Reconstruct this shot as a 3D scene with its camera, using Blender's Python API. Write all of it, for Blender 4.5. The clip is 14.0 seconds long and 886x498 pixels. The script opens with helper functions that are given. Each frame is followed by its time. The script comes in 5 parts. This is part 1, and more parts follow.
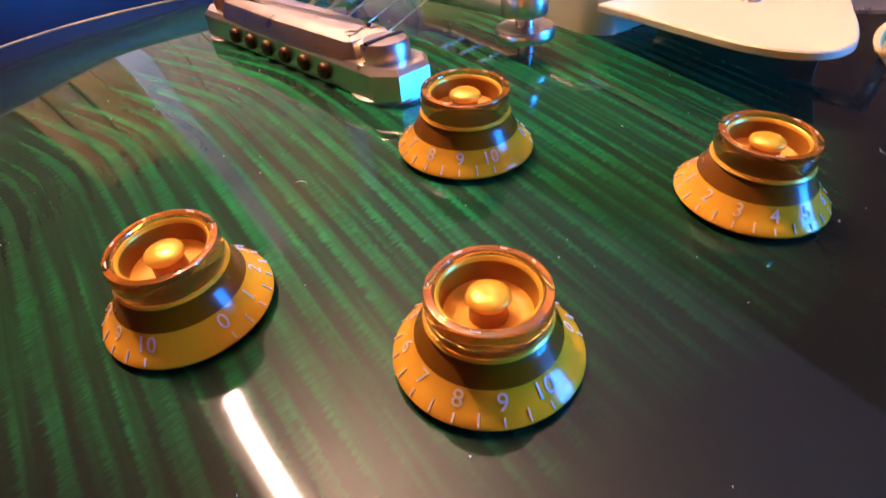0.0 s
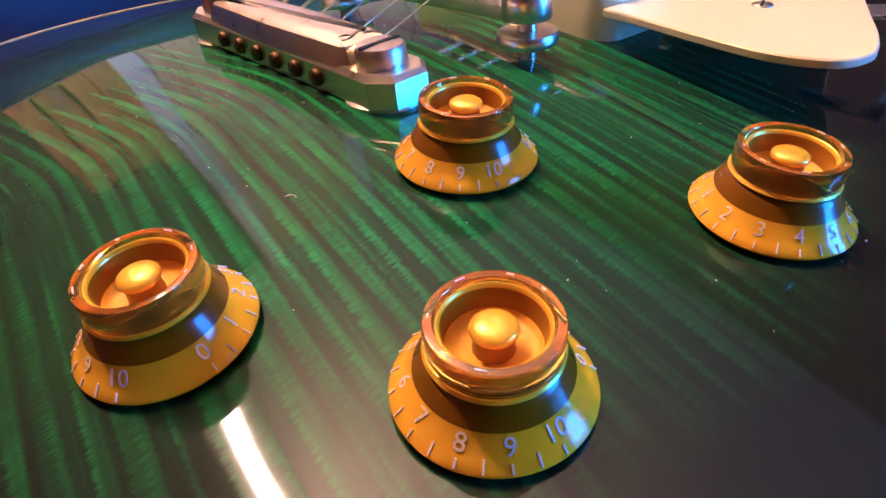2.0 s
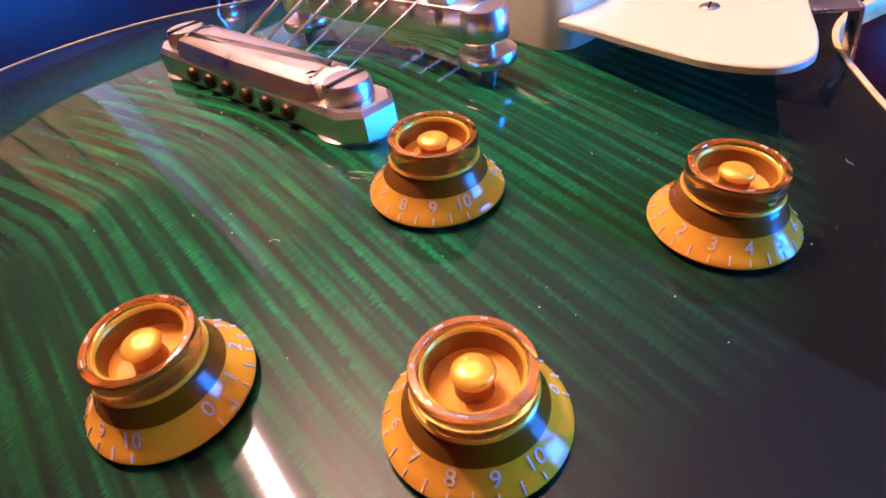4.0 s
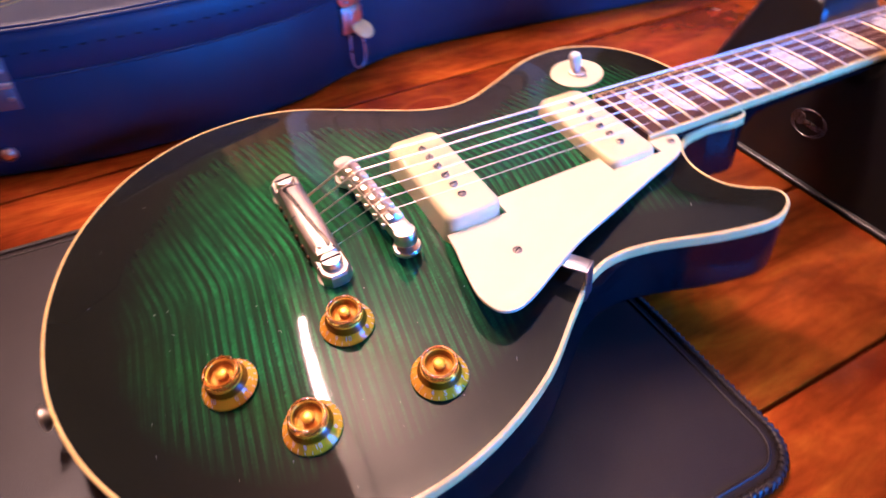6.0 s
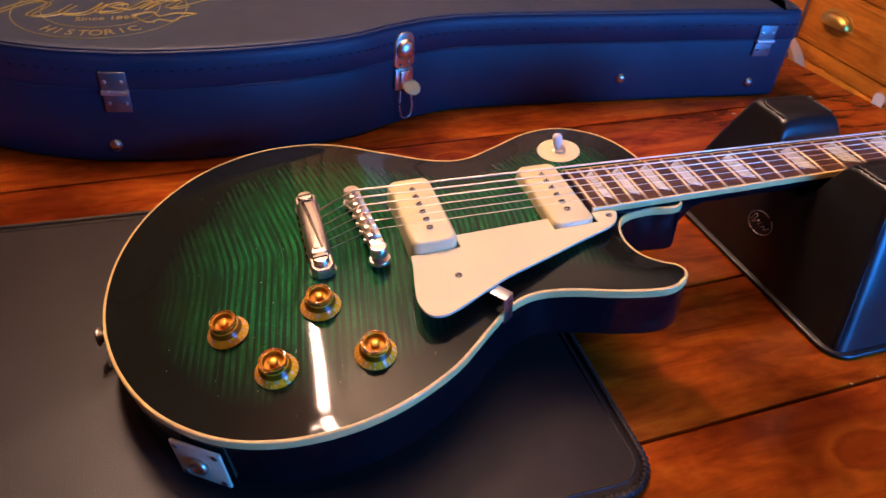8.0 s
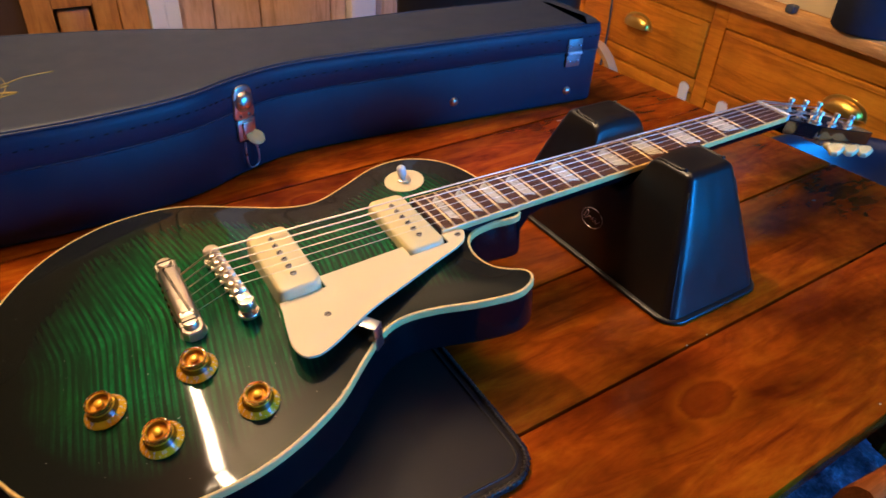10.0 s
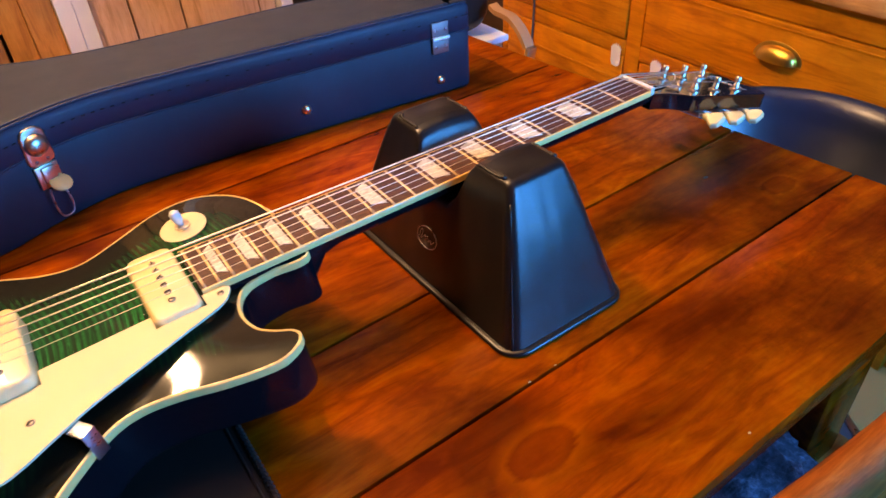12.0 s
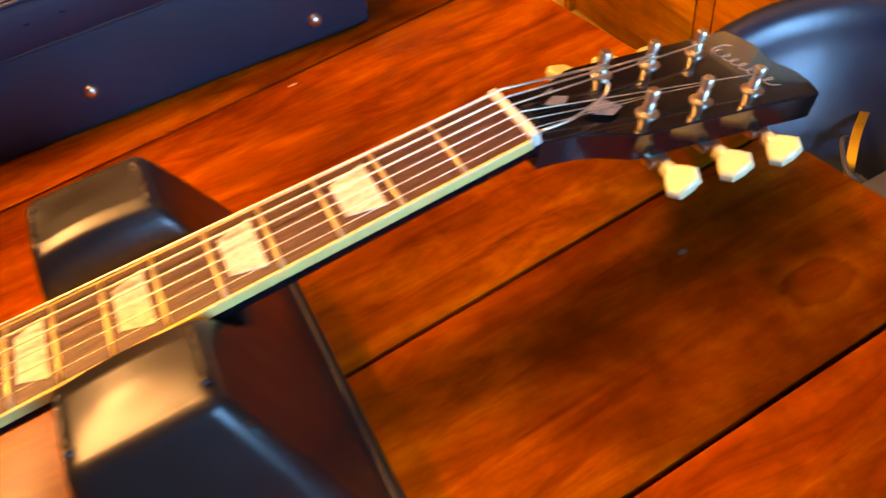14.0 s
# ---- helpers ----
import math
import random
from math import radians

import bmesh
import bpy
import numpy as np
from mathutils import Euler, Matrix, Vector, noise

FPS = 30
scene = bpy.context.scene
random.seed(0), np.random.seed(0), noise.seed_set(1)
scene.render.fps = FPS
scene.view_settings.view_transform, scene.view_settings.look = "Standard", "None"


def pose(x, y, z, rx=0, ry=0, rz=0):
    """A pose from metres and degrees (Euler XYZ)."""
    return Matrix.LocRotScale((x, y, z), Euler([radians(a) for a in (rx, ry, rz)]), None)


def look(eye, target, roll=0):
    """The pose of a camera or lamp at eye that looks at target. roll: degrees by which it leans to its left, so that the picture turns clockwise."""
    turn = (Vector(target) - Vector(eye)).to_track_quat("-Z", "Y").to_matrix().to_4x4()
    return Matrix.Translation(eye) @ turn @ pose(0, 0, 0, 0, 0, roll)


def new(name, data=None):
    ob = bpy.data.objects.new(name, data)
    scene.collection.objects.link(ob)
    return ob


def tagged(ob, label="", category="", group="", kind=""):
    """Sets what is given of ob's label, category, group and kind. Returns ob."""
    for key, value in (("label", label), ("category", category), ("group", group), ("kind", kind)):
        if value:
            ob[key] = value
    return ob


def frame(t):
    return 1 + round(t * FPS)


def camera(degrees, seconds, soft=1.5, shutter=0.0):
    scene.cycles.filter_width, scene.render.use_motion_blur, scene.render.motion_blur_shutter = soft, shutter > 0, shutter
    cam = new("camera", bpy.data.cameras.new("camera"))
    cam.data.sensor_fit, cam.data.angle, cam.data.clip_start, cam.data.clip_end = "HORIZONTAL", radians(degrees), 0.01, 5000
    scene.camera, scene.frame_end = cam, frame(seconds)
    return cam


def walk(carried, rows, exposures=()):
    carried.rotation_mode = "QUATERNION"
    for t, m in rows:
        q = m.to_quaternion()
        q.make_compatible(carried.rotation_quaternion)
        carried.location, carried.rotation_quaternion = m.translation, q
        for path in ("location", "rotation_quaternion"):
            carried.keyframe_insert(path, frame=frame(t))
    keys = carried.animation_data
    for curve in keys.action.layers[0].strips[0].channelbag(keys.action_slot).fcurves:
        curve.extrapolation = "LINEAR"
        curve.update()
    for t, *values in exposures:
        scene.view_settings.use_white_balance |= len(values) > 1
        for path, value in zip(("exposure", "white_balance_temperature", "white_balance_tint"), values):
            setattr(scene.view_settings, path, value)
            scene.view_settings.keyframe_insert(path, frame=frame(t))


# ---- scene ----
cam = camera(65.6, 14.0, shutter=0.5)
PATH = [
    (0, (-0.1319, -0.1586, 0.1344), (0.9852, 1.1427, -0.8946), -0.53),
    (0.5, (-0.1306, -0.1573, 0.1335), (0.9990, 1.1825, -0.8302), 0.09),
    (1, (-0.1307, -0.1564, 0.1334), (1.0091, 1.1659, -0.8424), 0.16),
    (1.5, (-0.1278, -0.1525, 0.1324), (1.0063, 1.1544, -0.8705), -0.09),
    (2, (-0.1269, -0.1516, 0.1324), (1.0063, 1.1441, -0.8861), -0.12),
    (2.2, (-0.1269, -0.1516, 0.1334), (1.0061, 1.1403, -0.8901), -0.32),
    (4.5, (-0.1265, -0.1540, 0.1564), (0.9963, 1.0718, -0.9557), -4.73),
    (5, (-0.1298, -0.1596, 0.2112), (0.8736, 1.0005, -1.0723), -1.33),
    (5.5, (-0.126, -0.209, 0.312), (0.765, 0.893, -1.098), 0.1),
    (6, (-0.1096, -0.2861, 0.3352), (0.5935, 1.0281, -0.9984), 0.51),
    (6.5, (-0.069, -0.34, 0.351), (0.279, 1.164, -0.92), 0.7),
    (7, (-0.069, -0.366, 0.37), (0.302, 1.139, -0.895), 2.7),
    (9.3, (-0.111, -0.422, 0.425), (0.679, 0.979, -0.764), 4.8),
    (9.5, (-0.104, -0.422, 0.427), (0.713, 0.97, -0.755), 4.5),
    (10, (-0.087, -0.426, 0.428), (0.802, 0.936, -0.736), 3.6),
    (10.5, (-0.053, -0.423, 0.422), (0.858, 0.912, -0.757), 2.2),
    (11, (0.007, -0.417, 0.419), (0.899, 0.921, -0.77), 0.6),
    (11.5, (0.063, -0.424, 0.414), (0.931, 0.921, -0.785), -1.1),
    (12, (0.115, -0.43, 0.413), (0.97, 0.91, -0.801), -3.4),
    (12.5, (0.154, -0.372, 0.398), (0.926, 0.933, -0.906), -6.8),
    (13, (0.238, -0.264, 0.369), (0.942, 0.964, -1.043), -9.9),
    (13.5, (0.378, -0.247, 0.354), (0.932, 1.004, -1.106), -8.9),
    (14, (0.51, -0.239, 0.344), (0.858, 0.999, -1.187), -14.6),
]
EXPOSURES = [(0.0, 0.87, 5350, 36), (2.2, 0.87, 5350, 36), (4.5, 0.9, 5050, 50), (5.5, 0.9, 5050, 50), (6.0, 0.9, 5200, 54), (6.5, 0.85, 5450, 58), (7.0, 0.38, 5600, 57),
             (9.3, 0.1, 5700, 15), (11.0, 0.22, 6350, 13), (12.0, 0.6, 7300, 26), (12.5, 0.6, 7700, 22), (13.0, 0.48, 9400, 22), (13.5, 0.57, 13000, 21), (14.0, 0.87, 17500, 36)]
walk(cam, [(t, look(eye, target, roll)) for t, eye, target, roll in PATH], EXPOSURES)

# ---- world, sky and lamps ----
world = bpy.data.worlds.new("world")
scene.world = world
world.use_nodes = True
wn = world.node_tree
sky = wn.nodes.new("ShaderNodeTexSky")
sky.sky_type, sky.sun_disc = "NISHITA", False
sky.sun_elevation, sky.sun_rotation = radians(35), radians(60)
wn.links.new(sky.outputs[0], wn.nodes["Background"].inputs[0])
wn.nodes["Background"].inputs[1].default_value = 0.12


def area_lamp(name, m, sx, sy, watts, color):
    data = bpy.data.lights.new(name, "AREA")
    data.shape, data.size, data.size_y, data.energy, data.color = "RECTANGLE", sx, sy, watts, color
    ob = new(name, data)
    ob.matrix_world = m
    return ob


# daylight through the window behind the table's front edge
WIN_X, WIN_Z = (0.72, 1.5), (0.1, 0.95)
WIN_MID = (sum(WIN_X) / 2, sum(WIN_Z) / 2)
area_lamp("window_daylight", look((WIN_MID[0], -1.61, WIN_MID[1]), (WIN_MID[0], 0, WIN_MID[1])), WIN_X[1] - WIN_X[0] - 0.03, WIN_Z[1] - WIN_Z[0] - 0.05, 74, (0.018, 0.32, 1.0))
# strip lamp over the table, just under its diffuser
LAMP = pose(-0.235, 0.79, 0, 0, 0, -6)
area_lamp("strip_lamp", LAMP @ pose(0, 0, 1.588), 0.042, 0.56, 20, (1.0, 0.67, 0.35))
# unseen uplight added above the strip for soft bounce off the ceiling
area_lamp("added_ceiling_wash", LAMP @ pose(0, 0, 1.655, 180, 0, 0), 0.03, 0.54, 95, (1.0, 0.67, 0.35))

# ---- materials ----


def node_mat(name, base=(0.8, 0.8, 0.8), rough=0.5, metal=0.0, coat=0.0, coat_rough=0.05, **extra):
    mat = bpy.data.materials.new(name)
    mat.use_nodes = True
    b = mat.node_tree.nodes["Principled BSDF"]
    b.inputs["Base Color"].default_value = (*base, 1)
    b.inputs["Roughness"].default_value, b.inputs["Metallic"].default_value = rough, metal
    b.inputs["Coat Weight"].default_value, b.inputs["Coat Roughness"].default_value = coat, coat_rough
    for key, value in extra.items():
        b.inputs[key.replace("_", " ")].default_value = value
    return mat


class Net:
    """Short hand for building node trees."""

    def __init__(self, mat):
        self.t = mat.node_tree
        self.bsdf = self.t.nodes["Principled BSDF"]

    def put(self, kind, **props):
        n = self.t.nodes.new(kind)
        for key, value in props.items():
            if key == "op":
                n.operation = value
            elif key == "blend":
                n.data_type, n.blend_type = "RGBA", value
            elif key == "attr":
                n.attribute_name = value
        return n

    def wire(self, a, b):
        self.t.links.new(a, b)

    def coords(self, scale=(1, 1, 1), rot=(0, 0, 0), loc=(0, 0, 0), shift=False):
        c = self.put("ShaderNodeTexCoord")
        m = self.put("ShaderNodeMapping")
        m.inputs["Scale"].default_value, m.inputs["Rotation"].default_value, m.inputs["Location"].default_value = scale, rot, loc
        out = c.outputs["Object"]
        if shift:
            info = self.put("ShaderNodeObjectInfo")
            mul = self.math("MULTIPLY", info.outputs["Random"], 7.3)
            add = self.put("ShaderNodeVectorMath", op="ADD")
            self.wire(out, add.inputs[0])
            self.wire(mul, add.inputs[1])
            out = add.outputs[0]
        self.wire(out, m.inputs[0])
        return m.outputs[0]

    def noise(self, vec, scale, detail=4.0, rough=0.55, dist=0.0):
        n = self.put("ShaderNodeTexNoise")
        n.inputs["Scale"].default_value, n.inputs["Detail"].default_value = scale, detail
        n.inputs["Roughness"].default_value, n.inputs["Distortion"].default_value = rough, dist
        self.wire(vec, n.inputs["Vector"])
        return n.outputs["Fac"]

    def ramp(self, fac, stops):
        r = self.put("ShaderNodeValToRGB")
        while len(r.color_ramp.elements) < len(stops):
            r.color_ramp.elements.new(0.5)
        for e, (p, c) in zip(r.color_ramp.elements, stops):
            e.position, e.color = p, (*c, 1) if len(c) == 3 else c
        self.wire(fac, r.inputs[0])
        return r.outputs[0]

    def math(self, op, a, b=0.5):
        n = self.put("ShaderNodeMath", op=op)
        for k, v in enumerate((a, b)):
            if isinstance(v, (int, float)):
                n.inputs[k].default_value = v
            else:
                self.wire(v, n.inputs[k])
        return n.outputs[0]

    def mix(self, fac, a, b, blend="MIX"):
        n = self.put("ShaderNodeMix", blend=blend)
        for k, v in ((0, fac), (6, a), (7, b)):
            if isinstance(v, (int, float)):
                n.inputs[k].default_value = v
            elif isinstance(v, tuple):
                n.inputs[k].default_value = (*v, 1)
            else:
                self.wire(v, n.inputs[k])
        return n.outputs[2]

    def bump(self, height, strength=0.2, distance=0.001):
        n = self.put("ShaderNodeBump")
        n.inputs["Strength"].default_value, n.inputs["Distance"].default_value = strength, distance
        self.wire(height, n.inputs["Height"])
        self.wire(n.outputs[0], self.bsdf.inputs["Normal"])

    def color(self, out):
        self.wire(out, self.bsdf.inputs["Base Color"])

    def rough(self, out):
        self.wire(out, self.bsdf.inputs["Roughness"])


def smudged(mat, scale=60, lo=0.05, hi=0.25):
    """Finger marks and uneven polish in the roughness."""
    n = Net(mat)
    f = n.noise(n.coords(), scale, 5, 0.65)
    n.rough(n.math("ADD", n.math("MULTIPLY", f, hi - lo), lo))
    return mat


def wood(name, dark, mid, light, axis="x", grain=1.0, rough=0.3, coat=0.0, blotch=0.5, shift=True, knots=(), stains_and_dimming=(), stretch=9, fine=0.55):
    mat = node_mat(name, mid, rough, coat=coat, coat_rough=0.12)
    n = Net(mat)
    k = {"x": (1, stretch, stretch), "y": (stretch, 1, stretch), "z": (stretch, stretch, 1)}[axis]
    v = n.coords(tuple(a * grain for a in k), shift=shift)
    g1 = n.noise(v, 9, 6, 0.6, 0.9)
    g2 = n.noise(v, 55, 3, 0.6, 0.2)
    big = n.noise(n.coords((1, 1.5, 1), shift=shift), 5.5, 4, 0.6, 0.3)
    c = n.ramp(g1, [(0.3, dark), (0.5, mid), (0.72, light)])
    c = n.mix(n.ramp(g2, [(0.35, (fine,) * 3), (0.6, (0, 0, 0))]), c, dark)
    c = n.mix(n.math("MULTIPLY", n.ramp(big, [(0.42, (0,) * 3), (0.66, (1,) * 3)]), blotch), c, tuple(a * 0.32 for a in dark))
    for kx, ky, size in knots:
        d = n.put("ShaderNodeVectorMath", op="DISTANCE")
        n.wire(n.coords((0.62, 1, 0)), d.inputs[0])
        d.inputs[1].default_value = (kx * 0.62, ky, 0)
        wob = n.math("ADD", d.outputs["Value"], n.math("MULTIPLY", n.math("SUBTRACT", big, 0.5), size * 0.5))
        rel = n.math("DIVIDE", wob, size)
        rel = n.math("ADD", rel, n.math("MULTIPLY", n.math("SUBTRACT", g1, 0.5), 0.5))
        heart = tuple(0.6 * a + 0.4 * b for a, b in zip(dark, mid))
        c = n.mix(n.ramp(rel, [(0.5, (0.42,) * 3), (1.5, (0,) * 3)]), c, n.ramp(rel, [(0.1, dark), (0.45, heart), (0.6, dark), (0.72, light), (1.0, mid)]))
    for kx, ky, size in stains_and_dimming:
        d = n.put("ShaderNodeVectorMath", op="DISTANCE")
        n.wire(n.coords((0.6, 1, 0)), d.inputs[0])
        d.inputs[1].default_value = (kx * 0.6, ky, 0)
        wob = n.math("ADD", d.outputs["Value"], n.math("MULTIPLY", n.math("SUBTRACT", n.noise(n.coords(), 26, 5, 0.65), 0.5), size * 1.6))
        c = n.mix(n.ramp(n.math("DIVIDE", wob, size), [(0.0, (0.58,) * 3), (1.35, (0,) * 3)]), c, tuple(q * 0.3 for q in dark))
    n.color(c)
    r = n.noise(n.coords(shift=shift), 24, 5, 0.65)
    n.rough(n.math("ADD", n.math("MULTIPLY", r, 0.22), rough - 0.1))
    n.bump(g2, 0.12, 0.0006)
    return mat


def leather(name, base=(0.012, 0.012, 0.014), rough=0.42, scale=900, strength=0.25, spec=0.5):
    mat = node_mat(name, base, rough, Specular_IOR_Level=spec)
    n = Net(mat)
    v = n.put("ShaderNodeTexVoronoi")
    v.inputs["Scale"].default_value = scale
    n.wire(n.coords(), v.inputs["Vector"])
    broad = n.noise(n.coords(), 35, 4)
    n.bump(n.math("ADD", v.outputs["Distance"], n.math("MULTIPLY", broad, 2.0)), strength, 0.0004)
    n.rough(n.math("ADD", n.math("MULTIPLY", broad, 0.16), rough - 0.08))
    n.color(n.mix(n.noise(n.coords(), 14, 5), base, tuple(a * 1.7 + 0.002 for a in base)))
    return mat


M = {}
# real stains, and patches that paint in dimmer light towards the right end
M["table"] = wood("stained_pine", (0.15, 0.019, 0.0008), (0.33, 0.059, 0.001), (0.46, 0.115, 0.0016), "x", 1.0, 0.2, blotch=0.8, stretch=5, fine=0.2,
                  knots=((0.327, -0.212, 0.03), (0.757, -0.106, 0.024), (0.15, 0.23, 0.025)),
                  stains_and_dimming=((0.541, -0.196, 0.06), (0.655, -0.085, 0.06), (0.69, 0.12, 0.08), (0.62, -0.27, 0.09), (0.76, 0.05, 0.1), (0.78, -0.22, 0.12), (0.56, 0.06, 0.07), (0.8, -0.06, 0.12)))
M["table"].node_tree.nodes["Principled BSDF"].inputs["Specular IOR Level"].default_value = 0.07
M["gap"] = node_mat("near_black", (0.01, 0.006, 0.004), 0.9)
M["fretwire"] = node_mat("aged_fretwire", (0.85, 0.66, 0.36), 0.5, 1.0)
M["pine"] = wood("varnished_pine", (0.44, 0.115, 0.003), (0.7, 0.225, 0.006), (0.78, 0.29, 0.01), "y", 0.6, 0.35, blotch=0.3, fine=0.2)
M["pine"].node_tree.nodes["Principled BSDF"].inputs["Specular IOR Level"].default_value = 0.25
M["pine_light"] = wood("pale_pine", (0.5, 0.22, 0.05), (0.66, 0.33, 0.09), (0.74, 0.41, 0.13), "y", 0.6, 0.4, blotch=0.2)
M["door"] = wood("brown_door", (0.36, 0.14, 0.03), (0.6, 0.27, 0.06), (0.7, 0.35, 0.09), "z", 0.5, 0.4, blotch=0.3, fine=0.25)
M["panel"] = wood("pinkish_boards", (0.6, 0.34, 0.18), (0.86, 0.57, 0.36), (0.9, 0.64, 0.44), "z", 0.5, 0.5, blotch=0.15, fine=0.3)
M["chair"] = wood("orange_chair_wood", (0.2, 0.055, 0.012), (0.34, 0.1, 0.02), (0.45, 0.16, 0.035), "x", 0.8, 0.5, blotch=0.3)
M["chair"].node_tree.nodes["Principled BSDF"].inputs["Specular IOR Level"].default_value = 0.05
M["vinyl"] = leather("black_vinyl", (0.014, 0.02, 0.036), 0.5, 1100, 0.2, 0.36)
M["leather"] = leather("black_leather", (0.007, 0.006, 0.0055), 0.31, 1500, 0.1, 0.55)
M["mat"] = leather("dark_mat_leather", (0.013, 0.009, 0.0075), 0.42, 1300, 0.2, 0.32)
M["chair_leather"] = leather("chair_leather", (0.005, 0.011, 0.026), 0.32, 700, 0.05, 0.75)
M["fleck"] = node_mat("pale_fleck", (0.42, 0.3, 0.22), 0.7)
M["thread"] = node_mat("grey_thread", (0.05, 0.045, 0.04), 0.8)
M["chrome"] = smudged(node_mat("nickel", (0.84, 0.71, 0.56), 0.25, 1.0), 120, 0.2, 0.42)
M["steel"] = smudged(node_mat("steel", (0.6, 0.6, 0.62), 0.25, 1.0), 90, 0.18, 0.4)
M["tab"] = node_mat("pale_brass", (0.85, 0.62, 0.25), 0.45, 0.15)
M["clasp"] = smudged(node_mat("tarnished_nickel", (0.3, 0.29, 0.28), 0.5, 1.0), 90, 0.42, 0.65)
M["latch"] = smudged(node_mat("dull_nickel", (0.85, 0.83, 0.8), 0.4, 1.0), 90, 0.32, 0.55)
M["brass"] = smudged(node_mat("aged_brass", (0.86, 0.54, 0.1), 0.3, 1.0), 70, 0.2, 0.45)
M["string"] = node_mat("string_steel", (0.95, 0.85, 0.7), 0.38, 1.0)
M["wound"] = node_mat("wound_string", (0.92, 0.8, 0.62), 0.42, 1.0)
M["cream"] = smudged(node_mat("cream_plastic", (0.85, 0.71, 0.41), 0.3, coat=0.3), 50, 0.27, 0.33)
M["soap"] = smudged(node_mat("cream_pickup", (0.84, 0.69, 0.33), 0.35, coat=0.3), 50, 0.28, 0.36)
M["binding"] = smudged(node_mat("aged_binding", (0.95, 0.63, 0.2), 0.3, coat=0.1, Specular_IOR_Level=0.3), 40, 0.2, 0.35)
M["nut"] = node_mat("nylon_nut", (0.8, 0.76, 0.68), 0.4)
M["button"] = smudged(node_mat("tulip_button", (0.8, 0.74, 0.4), 0.3, coat=0.6), 60, 0.18, 0.32)
M["black"] = smudged(node_mat("black_lacquer", (0.004, 0.005, 0.007), 0.1, coat=0.06, coat_rough=0.05, Specular_IOR_Level=0.2), 40, 0.1, 0.22)
M["head_black"] = smudged(node_mat("headstock_lacquer", (0.004, 0.004, 0.005), 0.1, coat=0.6, coat_rough=0.03), 40, 0.1, 0.2)
M["screw_dark"] = node_mat("aged_screw", (0.35, 0.3, 0.25), 0.4, 1.0)
M["white_print"] = node_mat("silver_print", (0.78, 0.58, 0.46), 0.5)
M["gold_print"] = node_mat("gold_print", (0.34, 0.23, 0.04), 0.45, 0.3)
M["white"] = smudged(node_mat("white_paint", (0.82, 0.84, 0.86), 0.5), 20, 0.4, 0.6)
M["paper"] = node_mat("white_paper", (0.8, 0.77, 0.74), 0.8)
M["strap"] = leather("tan_strap", (0.3, 0.16, 0.07), 0.55, 800, 0.3)
M["ceiling"] = node_mat("ceiling_paint", (0.84, 0.78, 0.62), 0.8)
M["brown_paint"] = node_mat("brown_wall_paint", (0.075, 0.038, 0.02), 0.7)
M["thin_grey"] = smudged(node_mat("cloudy_grey", (0.2, 0.19, 0.2), 0.3), 60, 0.16, 0.4)
M["bronze"] = node_mat("bronze_ball", (0.12, 0.065, 0.03), 0.5, 1.0)
M["tile"] = node_mat("floor_boards", (0.52, 0.33, 0.1), 0.45)
M["navy"] = leather("navy_wicker", (0.014, 0.016, 0.026), 0.85, 260, 0.6, 0.2)
M["yellow"] = node_mat("yellow_card", (0.84, 0.77, 0.52), 0.6)
M["grey_plastic"] = node_mat("grey_plastic", (0.06, 0.065, 0.07), 0.45)
M["lamp_glow"] = node_mat("lamp_diffuser", (0.9, 0.9, 0.9), 0.5, Emission_Color=(1.0, 0.67, 0.35, 1), Emission_Strength=70.0)
for key in ("ceiling", "tile", "brown_paint"):
    n = Net(M[key])
    base = tuple(n.bsdf.inputs["Base Color"].default_value)[:3]
    f = n.noise(n.coords(), 6, 6, 0.6)
    n.color(n.mix(f, base, tuple(a * 0.8 for a in base)))
    n.bump(n.noise(n.coords(), 120, 4), 0.15, 0.001)


def amber(name, base, transmission, rough):
    mat = node_mat(name, base, rough, coat=0.2, coat_rough=0.05, Transmission_Weight=transmission, IOR=1.47, Specular_IOR_Level=0.5 if transmission else 0.3)
    return smudged(mat, 150, rough * 0.7, rough * 1.4)


M["amber"] = amber("amber_plastic", (0.82, 0.38, 0.004), 0.0, 0.15)
M["amber_shade"] = amber("shaded_amber", (0.2, 0.07, 0.0), 0.0, 0.24)
M["amber_shaded_wall"] = amber("shaded_amber_wall", (0.2, 0.07, 0.0), 0.0, 0.12)
M["amber_shaded_well"] = node_mat("shaded_well", (0.34, 0.13, 0.001), 0.35, Specular_IOR_Level=0.25)
M["amber_clear"] = amber("clear_amber", (0.95, 0.6, 0.08), 0.95, 0.04)
M["amber_mid"] = node_mat("amber_floor", (0.8, 0.36, 0.002), 0.45, Specular_IOR_Level=0.15)
M["amber_core"] = node_mat("gold_painted_core", (0.92, 0.48, 0.006), 0.34, 0.3, coat=0.3)


